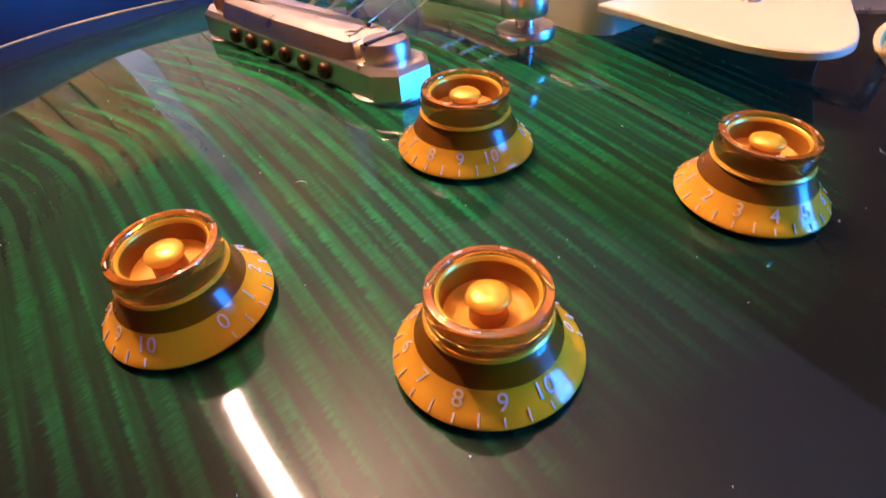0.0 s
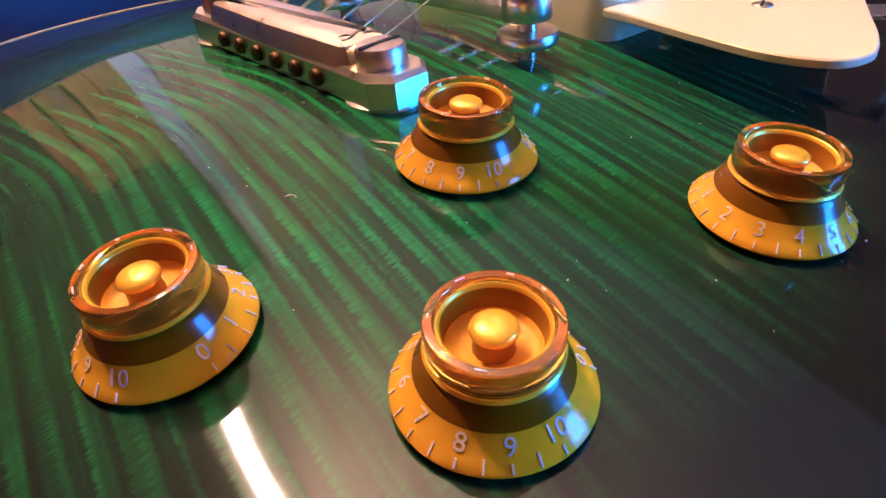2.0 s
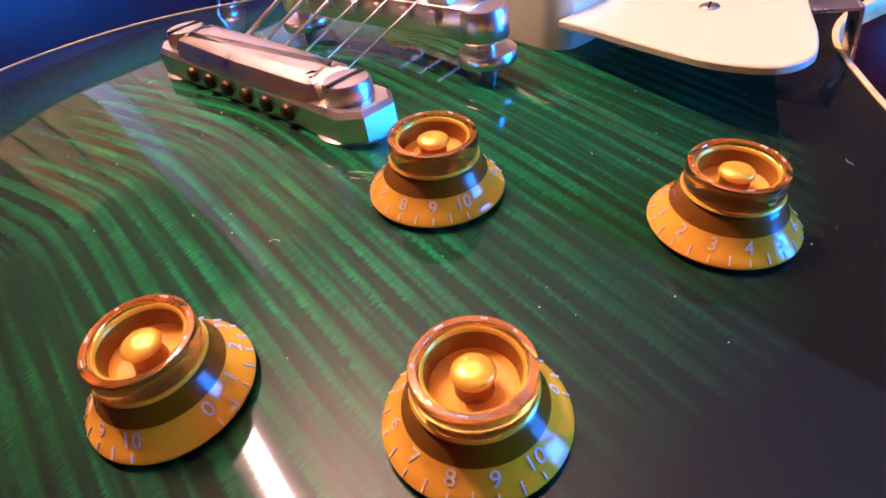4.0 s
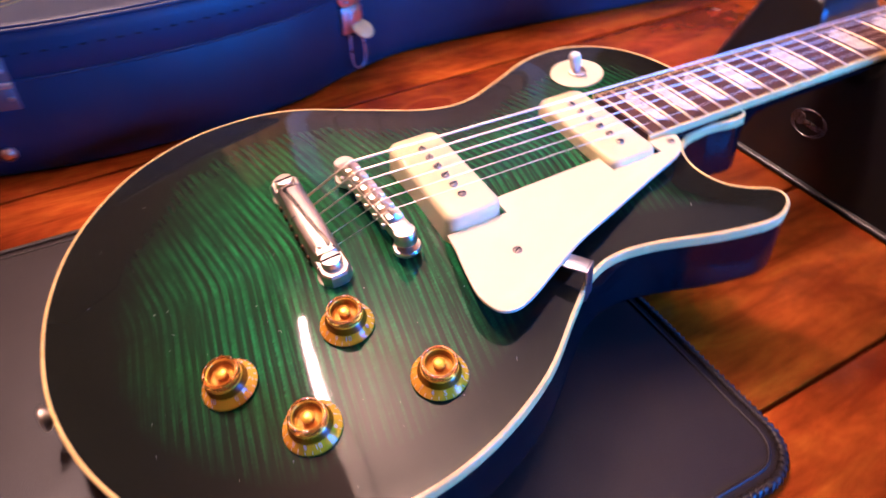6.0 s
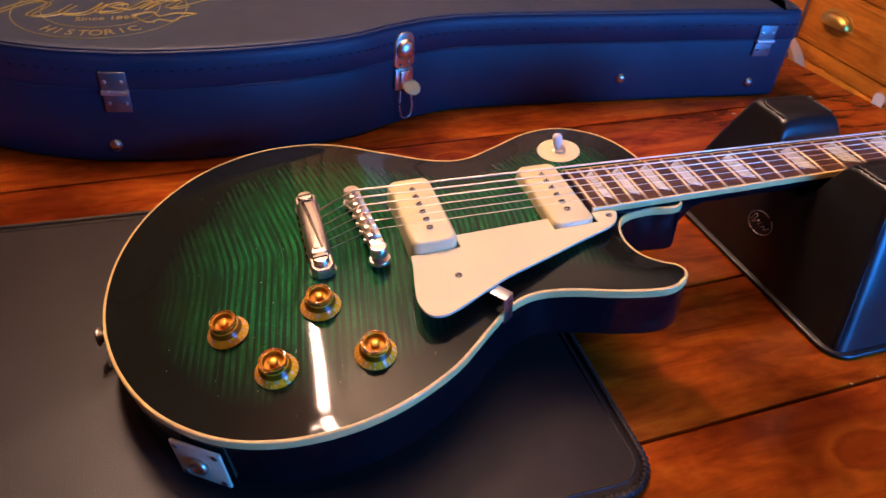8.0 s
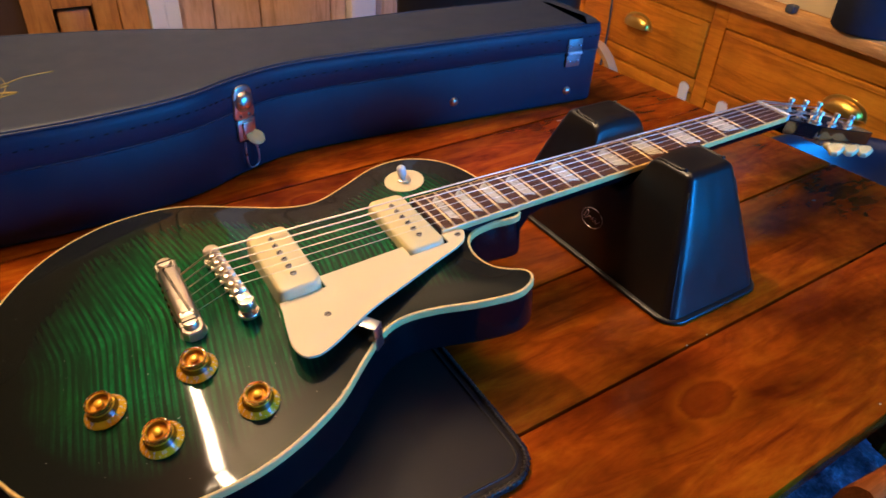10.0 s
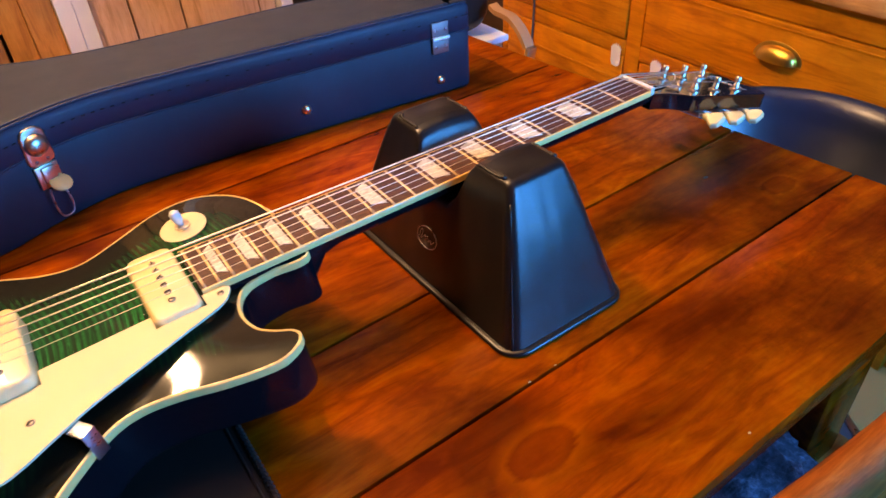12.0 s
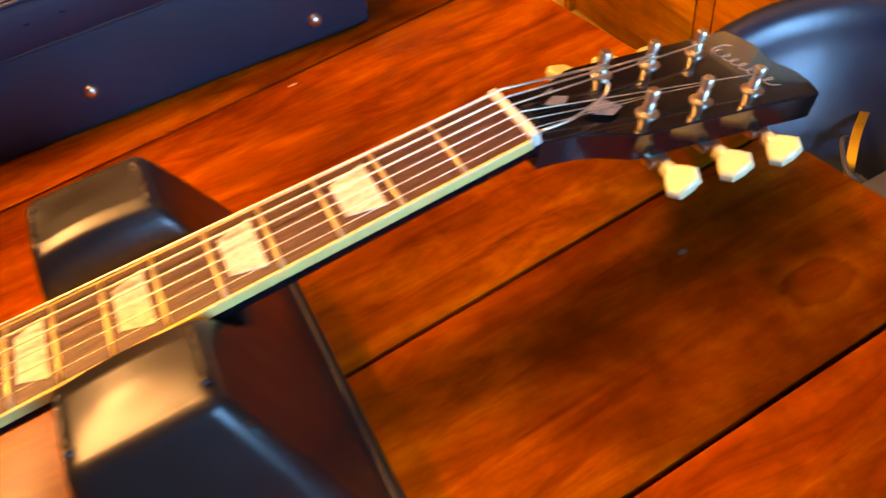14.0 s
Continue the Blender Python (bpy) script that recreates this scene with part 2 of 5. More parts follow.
def flamed_top():
    mat = node_mat("green_flamed_maple", (0.01, 0.2, 0.04), 0.6, coat=1.0, coat_rough=0.045, Specular_IOR_Level=0.05, Coat_IOR=1.34)
    n = Net(mat)
    c = n.put("ShaderNodeTexCoord")
    sep = n.put("ShaderNodeSeparateXYZ")
    n.wire(c.outputs["Object"], sep.inputs[0])
    x, y = sep.outputs[0], sep.outputs[1]
    lean = n.math("ADD", x, n.math("MULTIPLY", n.math("SQRT", n.math("ADD", n.math("MULTIPLY", y, y), 0.00012)), 0.16))
    comb = n.put("ShaderNodeCombineXYZ")
    n.wire(lean, comb.inputs[0])
    n.wire(n.math("MULTIPLY", y, 0.045), comb.inputs[1])
    # even figure stripes, a little wavy, with fibres running across them
    sway = n.noise(comb.outputs[0], 70, 4, 0.65, 0.3)
    comb3 = n.put("ShaderNodeCombineXYZ")
    n.wire(n.math("MULTIPLY", x, 0.14), comb3.inputs[0])
    n.wire(y, comb3.inputs[1])
    fine = n.noise(comb3.outputs[0], 1500, 2, 0.6)
    fray = n.math("MULTIPLY", n.math("SUBTRACT", fine, 0.5), 2.8)
    phase = n.math("ADD", n.math("ADD", n.math("MULTIPLY", lean, 1300.0), n.math("MULTIPLY", sway, 6.0)), fray)
    wave = n.math("ADD", n.math("SINE", phase), n.math("MULTIPLY", n.math("SINE", n.math("MULTIPLY", phase, 2.37)), 0.45))
    stripe = n.math("MULTIPLY", wave, 0.42)
    patch = n.noise(n.coords((1, 0.7, 0)), 48, 4, 0.6, 0.4)
    depth = n.math("MULTIPLY", n.ramp(patch, [(0.36, (0.1,) * 3), (0.66, (0.85,) * 3)]), stripe)
    loose = n.noise(comb.outputs[0], 330, 3, 0.55, 0.15)
    flame = n.math("ADD", depth, n.math("ADD", n.math("MULTIPLY", loose, 1.25), -0.12))
    comb2 = n.put("ShaderNodeCombineXYZ")
    n.wire(n.math("MULTIPLY", x, 0.5), comb2.inputs[0])
    n.wire(y, comb2.inputs[1])
    cloud = n.noise(comb2.outputs[0], 22, 4, 0.6, 0.5)
    col = n.ramp(flame, [(0.2, (0.010, 0.017, 0.006)), (0.45, (0.005, 0.062, 0.017)), (0.72, (0.006, 0.195, 0.043)), (0.9, (0.010, 0.27, 0.062))])
    col = n.mix(n.ramp(fine, [(0.38, (0.5,) * 3), (0.62, (0,) * 3)]), col, (0.004, 0.035, 0.012))
    col = n.mix(n.math("MULTIPLY", n.ramp(cloud, [(0.35, (1,) * 3), (0.62, (0,) * 3)]), 0.55), col, (0.004, 0.045, 0.012))
    edge = n.put("ShaderNodeAttribute", attr="burst")
    wob = n.math("ADD", edge.outputs["Fac"], n.math("MULTIPLY", n.math("SUBTRACT", cloud, 0.5), 0.22))
    col = n.mix(n.ramp(wob, [(0.24, (1,) * 3), (0.80, (0,) * 3)]), col, (0.006, 0.007, 0.004))
    n.color(col)
    n.bump(n.noise(c.outputs["Object"], 90, 4), 0.02, 0.0004)
    return mat


M["top"] = flamed_top()


def rosewood():
    mat = node_mat("rosewood", (0.06, 0.02, 0.01), 0.5)
    n = Net(mat)
    f = n.noise(n.coords((1, 14, 14)), 60, 5, 0.6, 0.4)
    n.color(n.ramp(f, [(0.3, (0.03, 0.009, 0.005)), (0.55, (0.10, 0.032, 0.014)), (0.75, (0.17, 0.06, 0.028))]))
    n.bump(f, 0.2, 0.0004)
    return mat


def pearl():
    mat = node_mat("aged_pearl", (0.6, 0.55, 0.42), 0.25, coat=0.5)
    n = Net(mat)
    f = n.noise(n.coords((1, 1.4, 1)), 130, 3, 0.5, 1.4)
    n.color(n.ramp(f, [(0.3, (0.5, 0.46, 0.36)), (0.5, (0.78, 0.72, 0.58)), (0.7, (0.9, 0.86, 0.74))]))
    return mat


def fluffy():
    mat = node_mat("blue_plush", (0.05, 0.06, 0.16), 0.95)
    n = Net(mat)
    f = n.noise(n.coords(), 60, 5, 0.7)
    n.color(n.ramp(f, [(0.32, (0.01, 0.01, 0.018)), (0.52, (0.06, 0.06, 0.09)), (0.72, (0.22, 0.22, 0.3))]))
    n.bump(f, 1.0, 0.01)
    return mat


M["rosewood"], M["pearl"], M["plush"] = rosewood(), pearl(), fluffy()

# ---- mesh helpers ----


def part(name, bm, mat, parent=None, label="", smooth=False, angle=None):
    me = bpy.data.meshes.new(name)
    bmesh.ops.recalc_face_normals(bm, faces=bm.faces)
    bm.to_mesh(me)
    bm.free()
    for m in (mat if isinstance(mat, (list, tuple)) else [mat]):
        me.materials.append(m)
    if smooth:
        me.polygons.foreach_set("use_smooth", [True] * len(me.polygons))
        if angle:
            me.set_sharp_from_angle(angle=radians(angle))
    ob = new(name, me)
    ob.parent = parent
    if label:
        tagged(ob, label)
    return ob


def thing(name, label, category, m=None, group="", kind=""):
    ob = new(name)
    if m is not None:
        ob.matrix_world = m
    return tagged(ob, label, category, group, kind)


def box(bm, x0, x1, y0, y1, z0, z1, bevel=0.0, seg=2, m=None):
    r = bmesh.ops.create_cube(bm, size=1)
    vs = r["verts"]
    for v in vs:
        v.co = Vector((x0 + (v.co.x + 0.5) * (x1 - x0), y0 + (v.co.y + 0.5) * (y1 - y0), z0 + (v.co.z + 0.5) * (z1 - z0)))
    if bevel:
        es = list({e for v in vs for e in v.link_edges})
        out = bmesh.ops.bevel(bm, geom=es, offset=bevel, segments=seg, profile=0.5, affect="EDGES")
        vs = list({v for f in out["faces"] for v in f.verts} | {v for v in vs if v.is_valid})
    if m is not None:
        bmesh.ops.transform(bm, matrix=m, verts=[v for v in vs if v.is_valid])
    return bm


def boxes(name, mat, parent, dims, bevel=0.0, label="", m=None):
    bm = bmesh.new()
    for d in dims:
        b2 = bmesh.new()
        box(b2, *d, bevel=bevel)
        join(bm, b2, m)
    return part(name, bm, mat, parent, label, smooth=bevel > 0, angle=40)


def join(bm, other, m=None):
    """Adds the geometry of other to bm, moved by m, and frees other."""
    if m is not None:
        bmesh.ops.transform(other, matrix=m, verts=other.verts)
    made = [bm.verts.new(v.co) for v in other.verts]
    other.verts.index_update()
    for f in other.faces:
        bm.faces.new([made[v.index] for v in f.verts])
    other.free()
    return bm


def lathe(profile, steps=32, m=None, closed=False):
    """A body of revolution about z from (radius, height) pairs."""
    bm = bmesh.new()
    rings = []
    for r, z in profile:
        if r < 1e-6:
            rings.append([bm.verts.new((0, 0, z))])
        else:
            rings.append([bm.verts.new((r * math.cos(a), r * math.sin(a), z)) for a in (2 * math.pi * k / steps for k in range(steps))])
    pairs = list(zip(rings, rings[1:])) + ([(rings[-1], rings[0])] if closed else [])
    for a, b in pairs:
        for k in range(steps):
            j = (k + 1) % steps
            q = [a[k % len(a)], a[j % len(a)], b[j % len(b)], b[k % len(b)]]
            q = list(dict.fromkeys(q))
            if len(q) > 2:
                bm.faces.new(q)
    if m is not None:
        bmesh.ops.transform(bm, matrix=m, verts=bm.verts)
    return bm


def tube(path, radius, steps=8, cap=True):
    bm = bmesh.new()
    rings, pts = [], [Vector(p) for p in path]
    side = None
    for k, p in enumerate(pts):
        d = (pts[min(k + 1, len(pts) - 1)] - pts[max(k - 1, 0)]).normalized()
        if side is None:
            side = d.orthogonal().normalized()
        side = (side - d * side.dot(d)).normalized()
        up = d.cross(side)
        r = radius[k] if isinstance(radius, (list, tuple)) else radius
        rings.append([bm.verts.new(p + r * (math.cos(a) * side + math.sin(a) * up)) for a in (2 * math.pi * i / steps for i in range(steps))])
    for a, b in zip(rings, rings[1:]):
        for i in range(steps):
            bm.faces.new((a[i], a[(i + 1) % steps], b[(i + 1) % steps], b[i]))
    if cap:
        bm.faces.new(rings[0])
        bm.faces.new(rings[-1][::-1])
    return bm


def curve_through(ctrl, per=6, closed=True):
    """A smooth line through control points (Catmull-Rom)."""
    n, out = len(ctrl), []
    for i in range(n if closed else n - 1):
        idx = [(i + k) % n if closed else min(max(i + k, 0), n - 1) for k in (-1, 0, 1, 2)]
        p0, p1, p2, p3 = (np.array(ctrl[j], float) for j in idx)
        for s in range(per):
            t = s / per
            out.append(tuple(0.5 * (2 * p1 + (p2 - p0) * t + (2 * p0 - 5 * p1 + 4 * p2 - p3) * t * t + (3 * p1 - p0 - 3 * p2 + p3) * t ** 3)))
    if not closed:
        out.append(tuple(ctrl[-1]))
    return out


def inset(line, d):
    """Moves a closed outline inwards by d."""
    pts = np.array(line)
    area = 0.5 * np.sum(pts[:, 0] * np.roll(pts[:, 1], -1) - np.roll(pts[:, 0], -1) * pts[:, 1])
    t = np.roll(pts, -1, 0) - np.roll(pts, 1, 0)
    t /= np.linalg.norm(t, axis=1)[:, None] + 1e-12
    nrm = np.stack([-t[:, 1], t[:, 0]], 1) * (1 if area > 0 else -1)
    return pts + d * nrm


def loft(line, profile, cap_bottom=True, cap_top=True):
    """Stacks an outline: profile holds (inset, z) pairs from the bottom up."""
    bm = bmesh.new()
    rings = [[bm.verts.new((x, y, z)) for x, y in inset(line, d)] for d, z in profile]
    for a, b in zip(rings, rings[1:]):
        for i in range(len(a)):
            j = (i + 1) % len(a)
            bm.faces.new((a[i], a[j], b[j], b[i]))
    if cap_bottom:
        bm.faces.new(rings[0][::-1])
    if cap_top:
        bm.faces.new(rings[-1])
    return bm


def letters(text, size, thick=0.0, align="CENTER"):
    """A bmesh of text, flat in x and y."""
    cu = bpy.data.curves.new("letters", "FONT")
    cu.body, cu.size, cu.extrude, cu.align_x, cu.align_y, cu.resolution_u = text, size, thick, align, "CENTER", 3
    ob = new("letters", cu)
    bpy.context.view_layer.update()
    me = bpy.data.meshes.new_from_object(ob.evaluated_get(bpy.context.evaluated_depsgraph_get()))
    bm = bmesh.new()
    bm.from_mesh(me)
    bpy.data.objects.remove(ob)
    bpy.data.curves.remove(cu)
    bpy.data.meshes.remove(me)
    return bm


def dome(r, h, m=None, steps=20):
    return lathe([(r, 0), (r * 0.97, h * 0.3), (r * 0.8, h * 0.65), (r * 0.5, h * 0.9), (0, h)], steps, m)


# ---- the room ----
FLOOR, CEIL = -0.74, 2.45
X0, X1, Y0, Y1 = -2.1, 1.95, -1.62, 2.3


def structure(name, mat, dims, label, bevel=0.0, category="wall"):
    bm = bmesh.new()
    for d in dims:
        join(bm, box(bmesh.new(), *d, bevel=bevel))
    return tagged(part(name, bm, mat), label, category, kind="structure")


structure("floor", M["tile"], [(X0 - 0.12, X1 + 0.12, Y0 - 0.12, Y1 + 0.12, FLOOR - 0.1, FLOOR)], "pale beige smooth floor", category="floor")
# unseen dark half of the ceiling, added to darken what glossy surfaces reflect
structure("ceiling_boarded", M["brown_paint"], [(X0 - 0.12, -0.402, Y0 - 0.12, Y1 + 0.12, CEIL - 0.03, CEIL + 0.1)], "unseen dark ceiling half added to keep reflections dark", category="ceiling")
structure("ceiling", M["ceiling"], [(-0.4, X1 + 0.12, Y0 - 0.12, Y1 + 0.12, CEIL, CEIL + 0.1)], "cream painted ceiling", category="ceiling")
structure("wall_west", M["brown_paint"], [(X0 - 0.12, X0, Y0, Y1, FLOOR, CEIL)], "plain brown painted wall")
structure("wall_east", M["brown_paint"], [(X1, X1 + 0.12, Y0, Y1, FLOOR, CEIL)], "plain brown painted wall behind the dresser")
structure("wall_north", M["brown_paint"], [(X0, X1, Y1 + 0.03, Y1 + 0.15, FLOOR, CEIL)], "plain brown painted wall behind the boards")
structure("wall_south", M["brown_paint"], [(X0, WIN_X[0], Y0 - 0.12, Y0, FLOOR, CEIL), (WIN_X[1], X1, Y0 - 0.12, Y0, FLOOR, CEIL),
          (WIN_X[0], WIN_X[1], Y0 - 0.12, Y0, FLOOR, WIN_Z[0]), (WIN_X[0], WIN_X[1], Y0 - 0.12, Y0, WIN_Z[1], CEIL)],
          "brown painted wall with a wide glazed opening")
win = thing("window_1", "white painted casement window letting in blue daylight", "window", kind="structure")
xs = [WIN_X[0] + k * (WIN_X[1] - WIN_X[0]) / 3 for k in range(4)]
for k, x in enumerate(xs):
    boxes("window_frame", M["white"], win, [(x - 0.03, x + 0.03, Y0 + 0.03, Y0 + 0.07, WIN_Z[0], WIN_Z[1])], 0.004)
for z in (WIN_Z[0] + 0.02, 0.525, WIN_Z[1] - 0.02):
    boxes("window_frame", M["white"], win, [(WIN_X[0], WIN_X[1], Y0 + 0.028, Y0 + 0.068, z - 0.022, z + 0.022)], 0.004)
boxes("window_sill", M["white"], win, [(WIN_X[0] - 0.05, WIN_X[1] + 0.05, Y0, Y0 + 0.16, WIN_Z[0] - 0.04, WIN_Z[0] - 0.01)], 0.006)

POST2 = 1.121
# boarded north wall: a panelled brown door, a white post and pinkish boards
door = thing("door_1", "brown varnished pine door with a raised panel", "door", kind="structure")
boxes("stile", M["door"], door, [(-0.06, 0.03, Y1 - 0.045, Y1, FLOOR, 1.26)], 0.004)
boxes("stile", M["door"], door, [(0.155, 0.235, Y1 - 0.045, Y1, FLOOR, 1.26)], 0.004)
for z in (FLOOR, -0.335, 0.45, 1.14):
    boxes("rail", M["door"], door, [(0.0301, 0.1549, Y1 - 0.043, Y1, z, z + 0.11)], 0.004)
for z0, z1 in ((-0.62, -0.345), (-0.215, 0.44), (0.57, 1.13)):
    boxes("raised_panel", M["door"], door, [(0.04, 0.145, Y1 - 0.03, Y1 - 0.005, z0, z1)], 0.012)
structure("door_jamb", M["door"], [(0.2351, 0.329, Y1 - 0.06, Y1, FLOOR, 1.34)], "dark brown wooden door jamb", 0.004, "trim")
structure("post", M["white"], [(0.33, 0.385, Y1 - 0.09, Y1, FLOOR, CEIL), (0.3852, 0.437, Y1 - 0.075, Y1, FLOOR, CEIL)], "white painted post beside the door", 0.004, "trim")
structure("post_far", M["white"], [(POST2, POST2 + 0.112, Y1 - 0.07, Y1, FLOOR, CEIL)], "white painted post between the boards", 0.004, "trim")
boards = thing("board_cladding", "pinkish bare pine boards with knots", "cladding", kind="structure")
x = 0.439
for wdt in (0.135, 0.18, 0.297, POST2 - 1.051, 0.115, 0.2, 0.24, 0.28):
    if abs(x - POST2) < 0.01:
        x += wdt
        continue
    boxes("plank", M["panel"], boards, [(x, min(x + wdt - 0.006, X1), Y1 - 0.02, Y1 + 0.01, FLOOR, CEIL)], 0.003)
    x += wdt
# strip lamp on the ceiling beyond the table
lamp = thing("ceiling_light", "long narrow warm white strip light hanging from the ceiling", "ceiling light")
boxes("housing", M["white"], lamp, [(-0.015, 0.015, -0.26, 0.26, 1.625, 1.65)], 0.006, m=LAMP)
boxes("diffuser", M["lamp_glow"], lamp, [(-0.022, 0.022, -0.285, 0.285, 1.59, 1.6248)], 0.012, m=LAMP)
for y in (-0.16, 0.16):
    part("rod", tube([LAMP @ Vector((0, y, 1.6501)), LAMP @ Vector((0, y, CEIL))], 0.005, 8), M["steel"], lamp, smooth=True)

# ---- the table ----
TX0, TX1, TY0, TY1, TH = -0.8, 0.832, -0.295, 0.6, 0.026
table = thing("table", "dark red-brown stained pine plank table with knots and scratches", "table")
# each joint's place at x = 0.3 and its slant
joints = [(-0.302, 0.028), (-0.1612, 0.037), (-0.0235, 0.053), (0.277, 0.05), (TY1, 0.05)]


def table_end(y):
    """The table's end, slanted to fit the camera's view."""
    return 0.822 - 0.11 * y


for (a, ka), (b, kb) in zip(joints, joints[1:]):
    bm = box(bmesh.new(), TX0, TX1, a + 0.0011, b - 0.0011, -TH, 0.0, bevel=0.0018)
    for v in bm.verts:
        v.co.x = TX0 + (v.co.x - TX0) * (table_end(v.co.y) - TX0) / (TX1 - TX0)
        v.co.y += (ka + (kb - ka) * (v.co.y - a) / (b - a)) * (v.co.x - 0.3)
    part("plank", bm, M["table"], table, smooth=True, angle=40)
for x, y, sx, sy in ((0.362, -0.1575, 0.0014, 0.0008), (0.39, -0.1562, 0.001, 0.0006), (0.456, -0.288, 0.0014, 0.0008), (0.562, 0.276, 0.004, 0.0014), (0.71, -0.047, 0.003, 0.002)):
    spot = curve_through([(x + sx * math.cos(k * 0.785) * (1 + 0.25 * math.sin(5 * k)), y + sy * math.sin(k * 0.785)) for k in range(8)], 3)
    part("paint_fleck", loft(spot, [(0, 0.0), (0, 0.00015)]), M["thread" if x > 0.7 else "fleck"], table, "small pale fleck")
boxes("underside", M["gap"], table, [(TX0 + 0.02, TX1 - 0.1, TY0 + 0.03, TY1 - 0.03, -TH - 0.012, -TH - 0.001)])
for y in (TY0 + 0.05, TY1 - 0.075):
    boxes("apron", M["table"], table, [(TX0 + 0.1, TX1 - 0.1, y, y + 0.025, -TH - 0.11, -TH - 0.0125)], 0.003)
for x in (TX0 + 0.06, TX1 - 0.14):
    for y in (TY0 + 0.04, TY1 - 0.12):
        boxes("leg", M["table"], table, [(x, x + 0.08, y, y + 0.08, FLOOR, -TH - 0.0125)], 0.006)

# ---- the mat under the guitar ----
mat_ob = thing("work_mat", "black padded leather work mat with a stitched rolled edge", "mat")
mx0, mx1, my0, my1, rr = -0.5, 0.16, -0.205, 0.182, 0.03
rect = []
for cx, cy, a0 in ((mx1 - rr, my0 + rr, -90), (mx1 - rr, my1 - rr, 0), (mx0 + rr, my1 - rr, 90), (mx0 + rr, my0 + rr, 180)):
    rect += [(cx + rr * math.cos(radians(a0 + k * 15)), cy + rr * math.sin(radians(a0 + k * 15))) for k in range(7)]
part("pad", loft(rect, [(0.002, 0.0), (0, 0.002), (0.004, 0.0048), (0.012, 0.0055)]), M["mat"], mat_ob, smooth=True, angle=50)
for d, z, r in ((0.0025, 0.0042, 0.0026), (0.010, 0.0052, 0.0012)):
    ring = [(*p, z) for p in inset(rect, d)]
    part("edge_cord", tube(ring + ring[:2], r, 6, False), M["mat"], mat_ob, "rolled leather edge", smooth=True)
bm = bmesh.new()
edge_line = inset(rect, 0.0026)
run = 0.0
for a, b in zip(edge_line, np.roll(edge_line, -1, 0)):
    a, b = np.array(a), np.array(b)
    long = float(np.linalg.norm(b - a))
    d = (b - a) / max(long, 1e-9)
    side = np.array((-d[1], d[0]))
    while run < long:
        c = a + d * run
        if c[0] > -0.2:
            join(bm, tube([(*(c + side * 0.0028 + d * 0.001), 0.0046), (*(c + side * 0.001), 0.0068), (*(c - side * 0.002 - d * 0.001), 0.0062), (*(c - side * 0.0032 - d * 0.0015), 0.003)], 0.0006, 4, False))
        run += 0.0042
    run -= long
tagged(part("whip_stitches", bm, M["mat"], mat_ob, "dark whipped stitches over the edge"), kind="stuff")
part("badge", lathe([(0.0, 0.0055), (0.014, 0.0055), (0.0145, 0.0068), (0.012, 0.0075), (0.0, 0.0072)], 28, pose(-0.287, -0.016, 0)), M["steel"], mat_ob, "round silver badge", smooth=True)

# ---- the guitar ----
GM = pose(0, 0, 0.0745, 0, -6.6, 0)
GI = GM.inverted()
guitar = thing("electric_guitar", "green sunburst single-cutaway electric guitar lying on the mat", "guitar", GM)
BODY = [(253, -29), (222, -28.5), (204, -30), (193, -39), (188, -56), (191, -74), (200, -85.5), (209.5, -93), (212, -101), (206, -109), (190, -113.5),
        (160, -106), (128, -93.5), (104, -88.5), (84, -93), (62, -108.5), (30, -133), (-8, -149.5), (-46, -156), (-86, -152), (-122, -136.5), (-155, -105),
        (-178, -60), (-188, -8), (-182, 50), (-160, 103), (-122, 145), (-78, 165.5), (-36, 167.5), (2, 156), (44, 126), (80, 100), (108, 91.5), (138, 100),
        (174, 113), (206, 111.5), (232, 93), (247, 66), (253, 29)]
outline = [(x / 1000, y / 1000) for x, y in curve_through(BODY, 6)][:-6] + [(0.253, 0.029)]
OUT = np.array(outline)


def rim_gap(x, y):
    """Distance from a point of the top to the body's edge."""
    a, b = OUT, np.roll(OUT, -1, 0)
    d = b - a
    t = np.clip(((x - a[:, 0]) * d[:, 0] + (y - a[:, 1]) * d[:, 1]) / (np.sum(d * d, 1) + 1e-12), 0, 1)
    return float(np.min(np.hypot(x - a[:, 0] - t * d[:, 0], y - a[:, 1] - t * d[:, 1])))


def inside(x, y):
    a, b = OUT, np.roll(OUT, -1, 0)
    hit = ((a[:, 1] > y) != (b[:, 1] > y)) & (x < (b[:, 0] - a[:, 0]) * (y - a[:, 1]) / (b[:, 1] - a[:, 1] + 1e-15) + a[:, 0])
    return bool(np.sum(hit) % 2)


SWELL = [(0, 0), (0.004, 0.0001), (0.012, 0.0011), (0.02, 0.0022), (0.037, 0.0044), (0.05, 0.0059), (0.07, 0.0082), (0.09, 0.0103), (0.12, 0.0124), (0.15, 0.0133), (0.2, 0.0135)]
SW = np.array(curve_through(SWELL, 8, False))


def carve(x, y, gap=None):
    """Height of the carved top over the edge."""
    gap = rim_gap(x, y) if gap is None else gap
    crown = 0.0135 - 0.0125 * min(max((x - 0.07) / 0.18, 0), 1)
    h = float(np.interp(gap, SW[:, 0], SW[:, 1]))
    k = 0.0025
    m = min(max(0.5 + 0.5 * (crown - h) / k, 0), 1)
    return max(crown + (h - crown) * m - k * m * (1 - m), 0.0) if gap > 0 else 0.0


def board_z(x):
    """The fingerboard's surface along the neck."""
    return 0.0118 - 0.0925 * (x - 0.195)


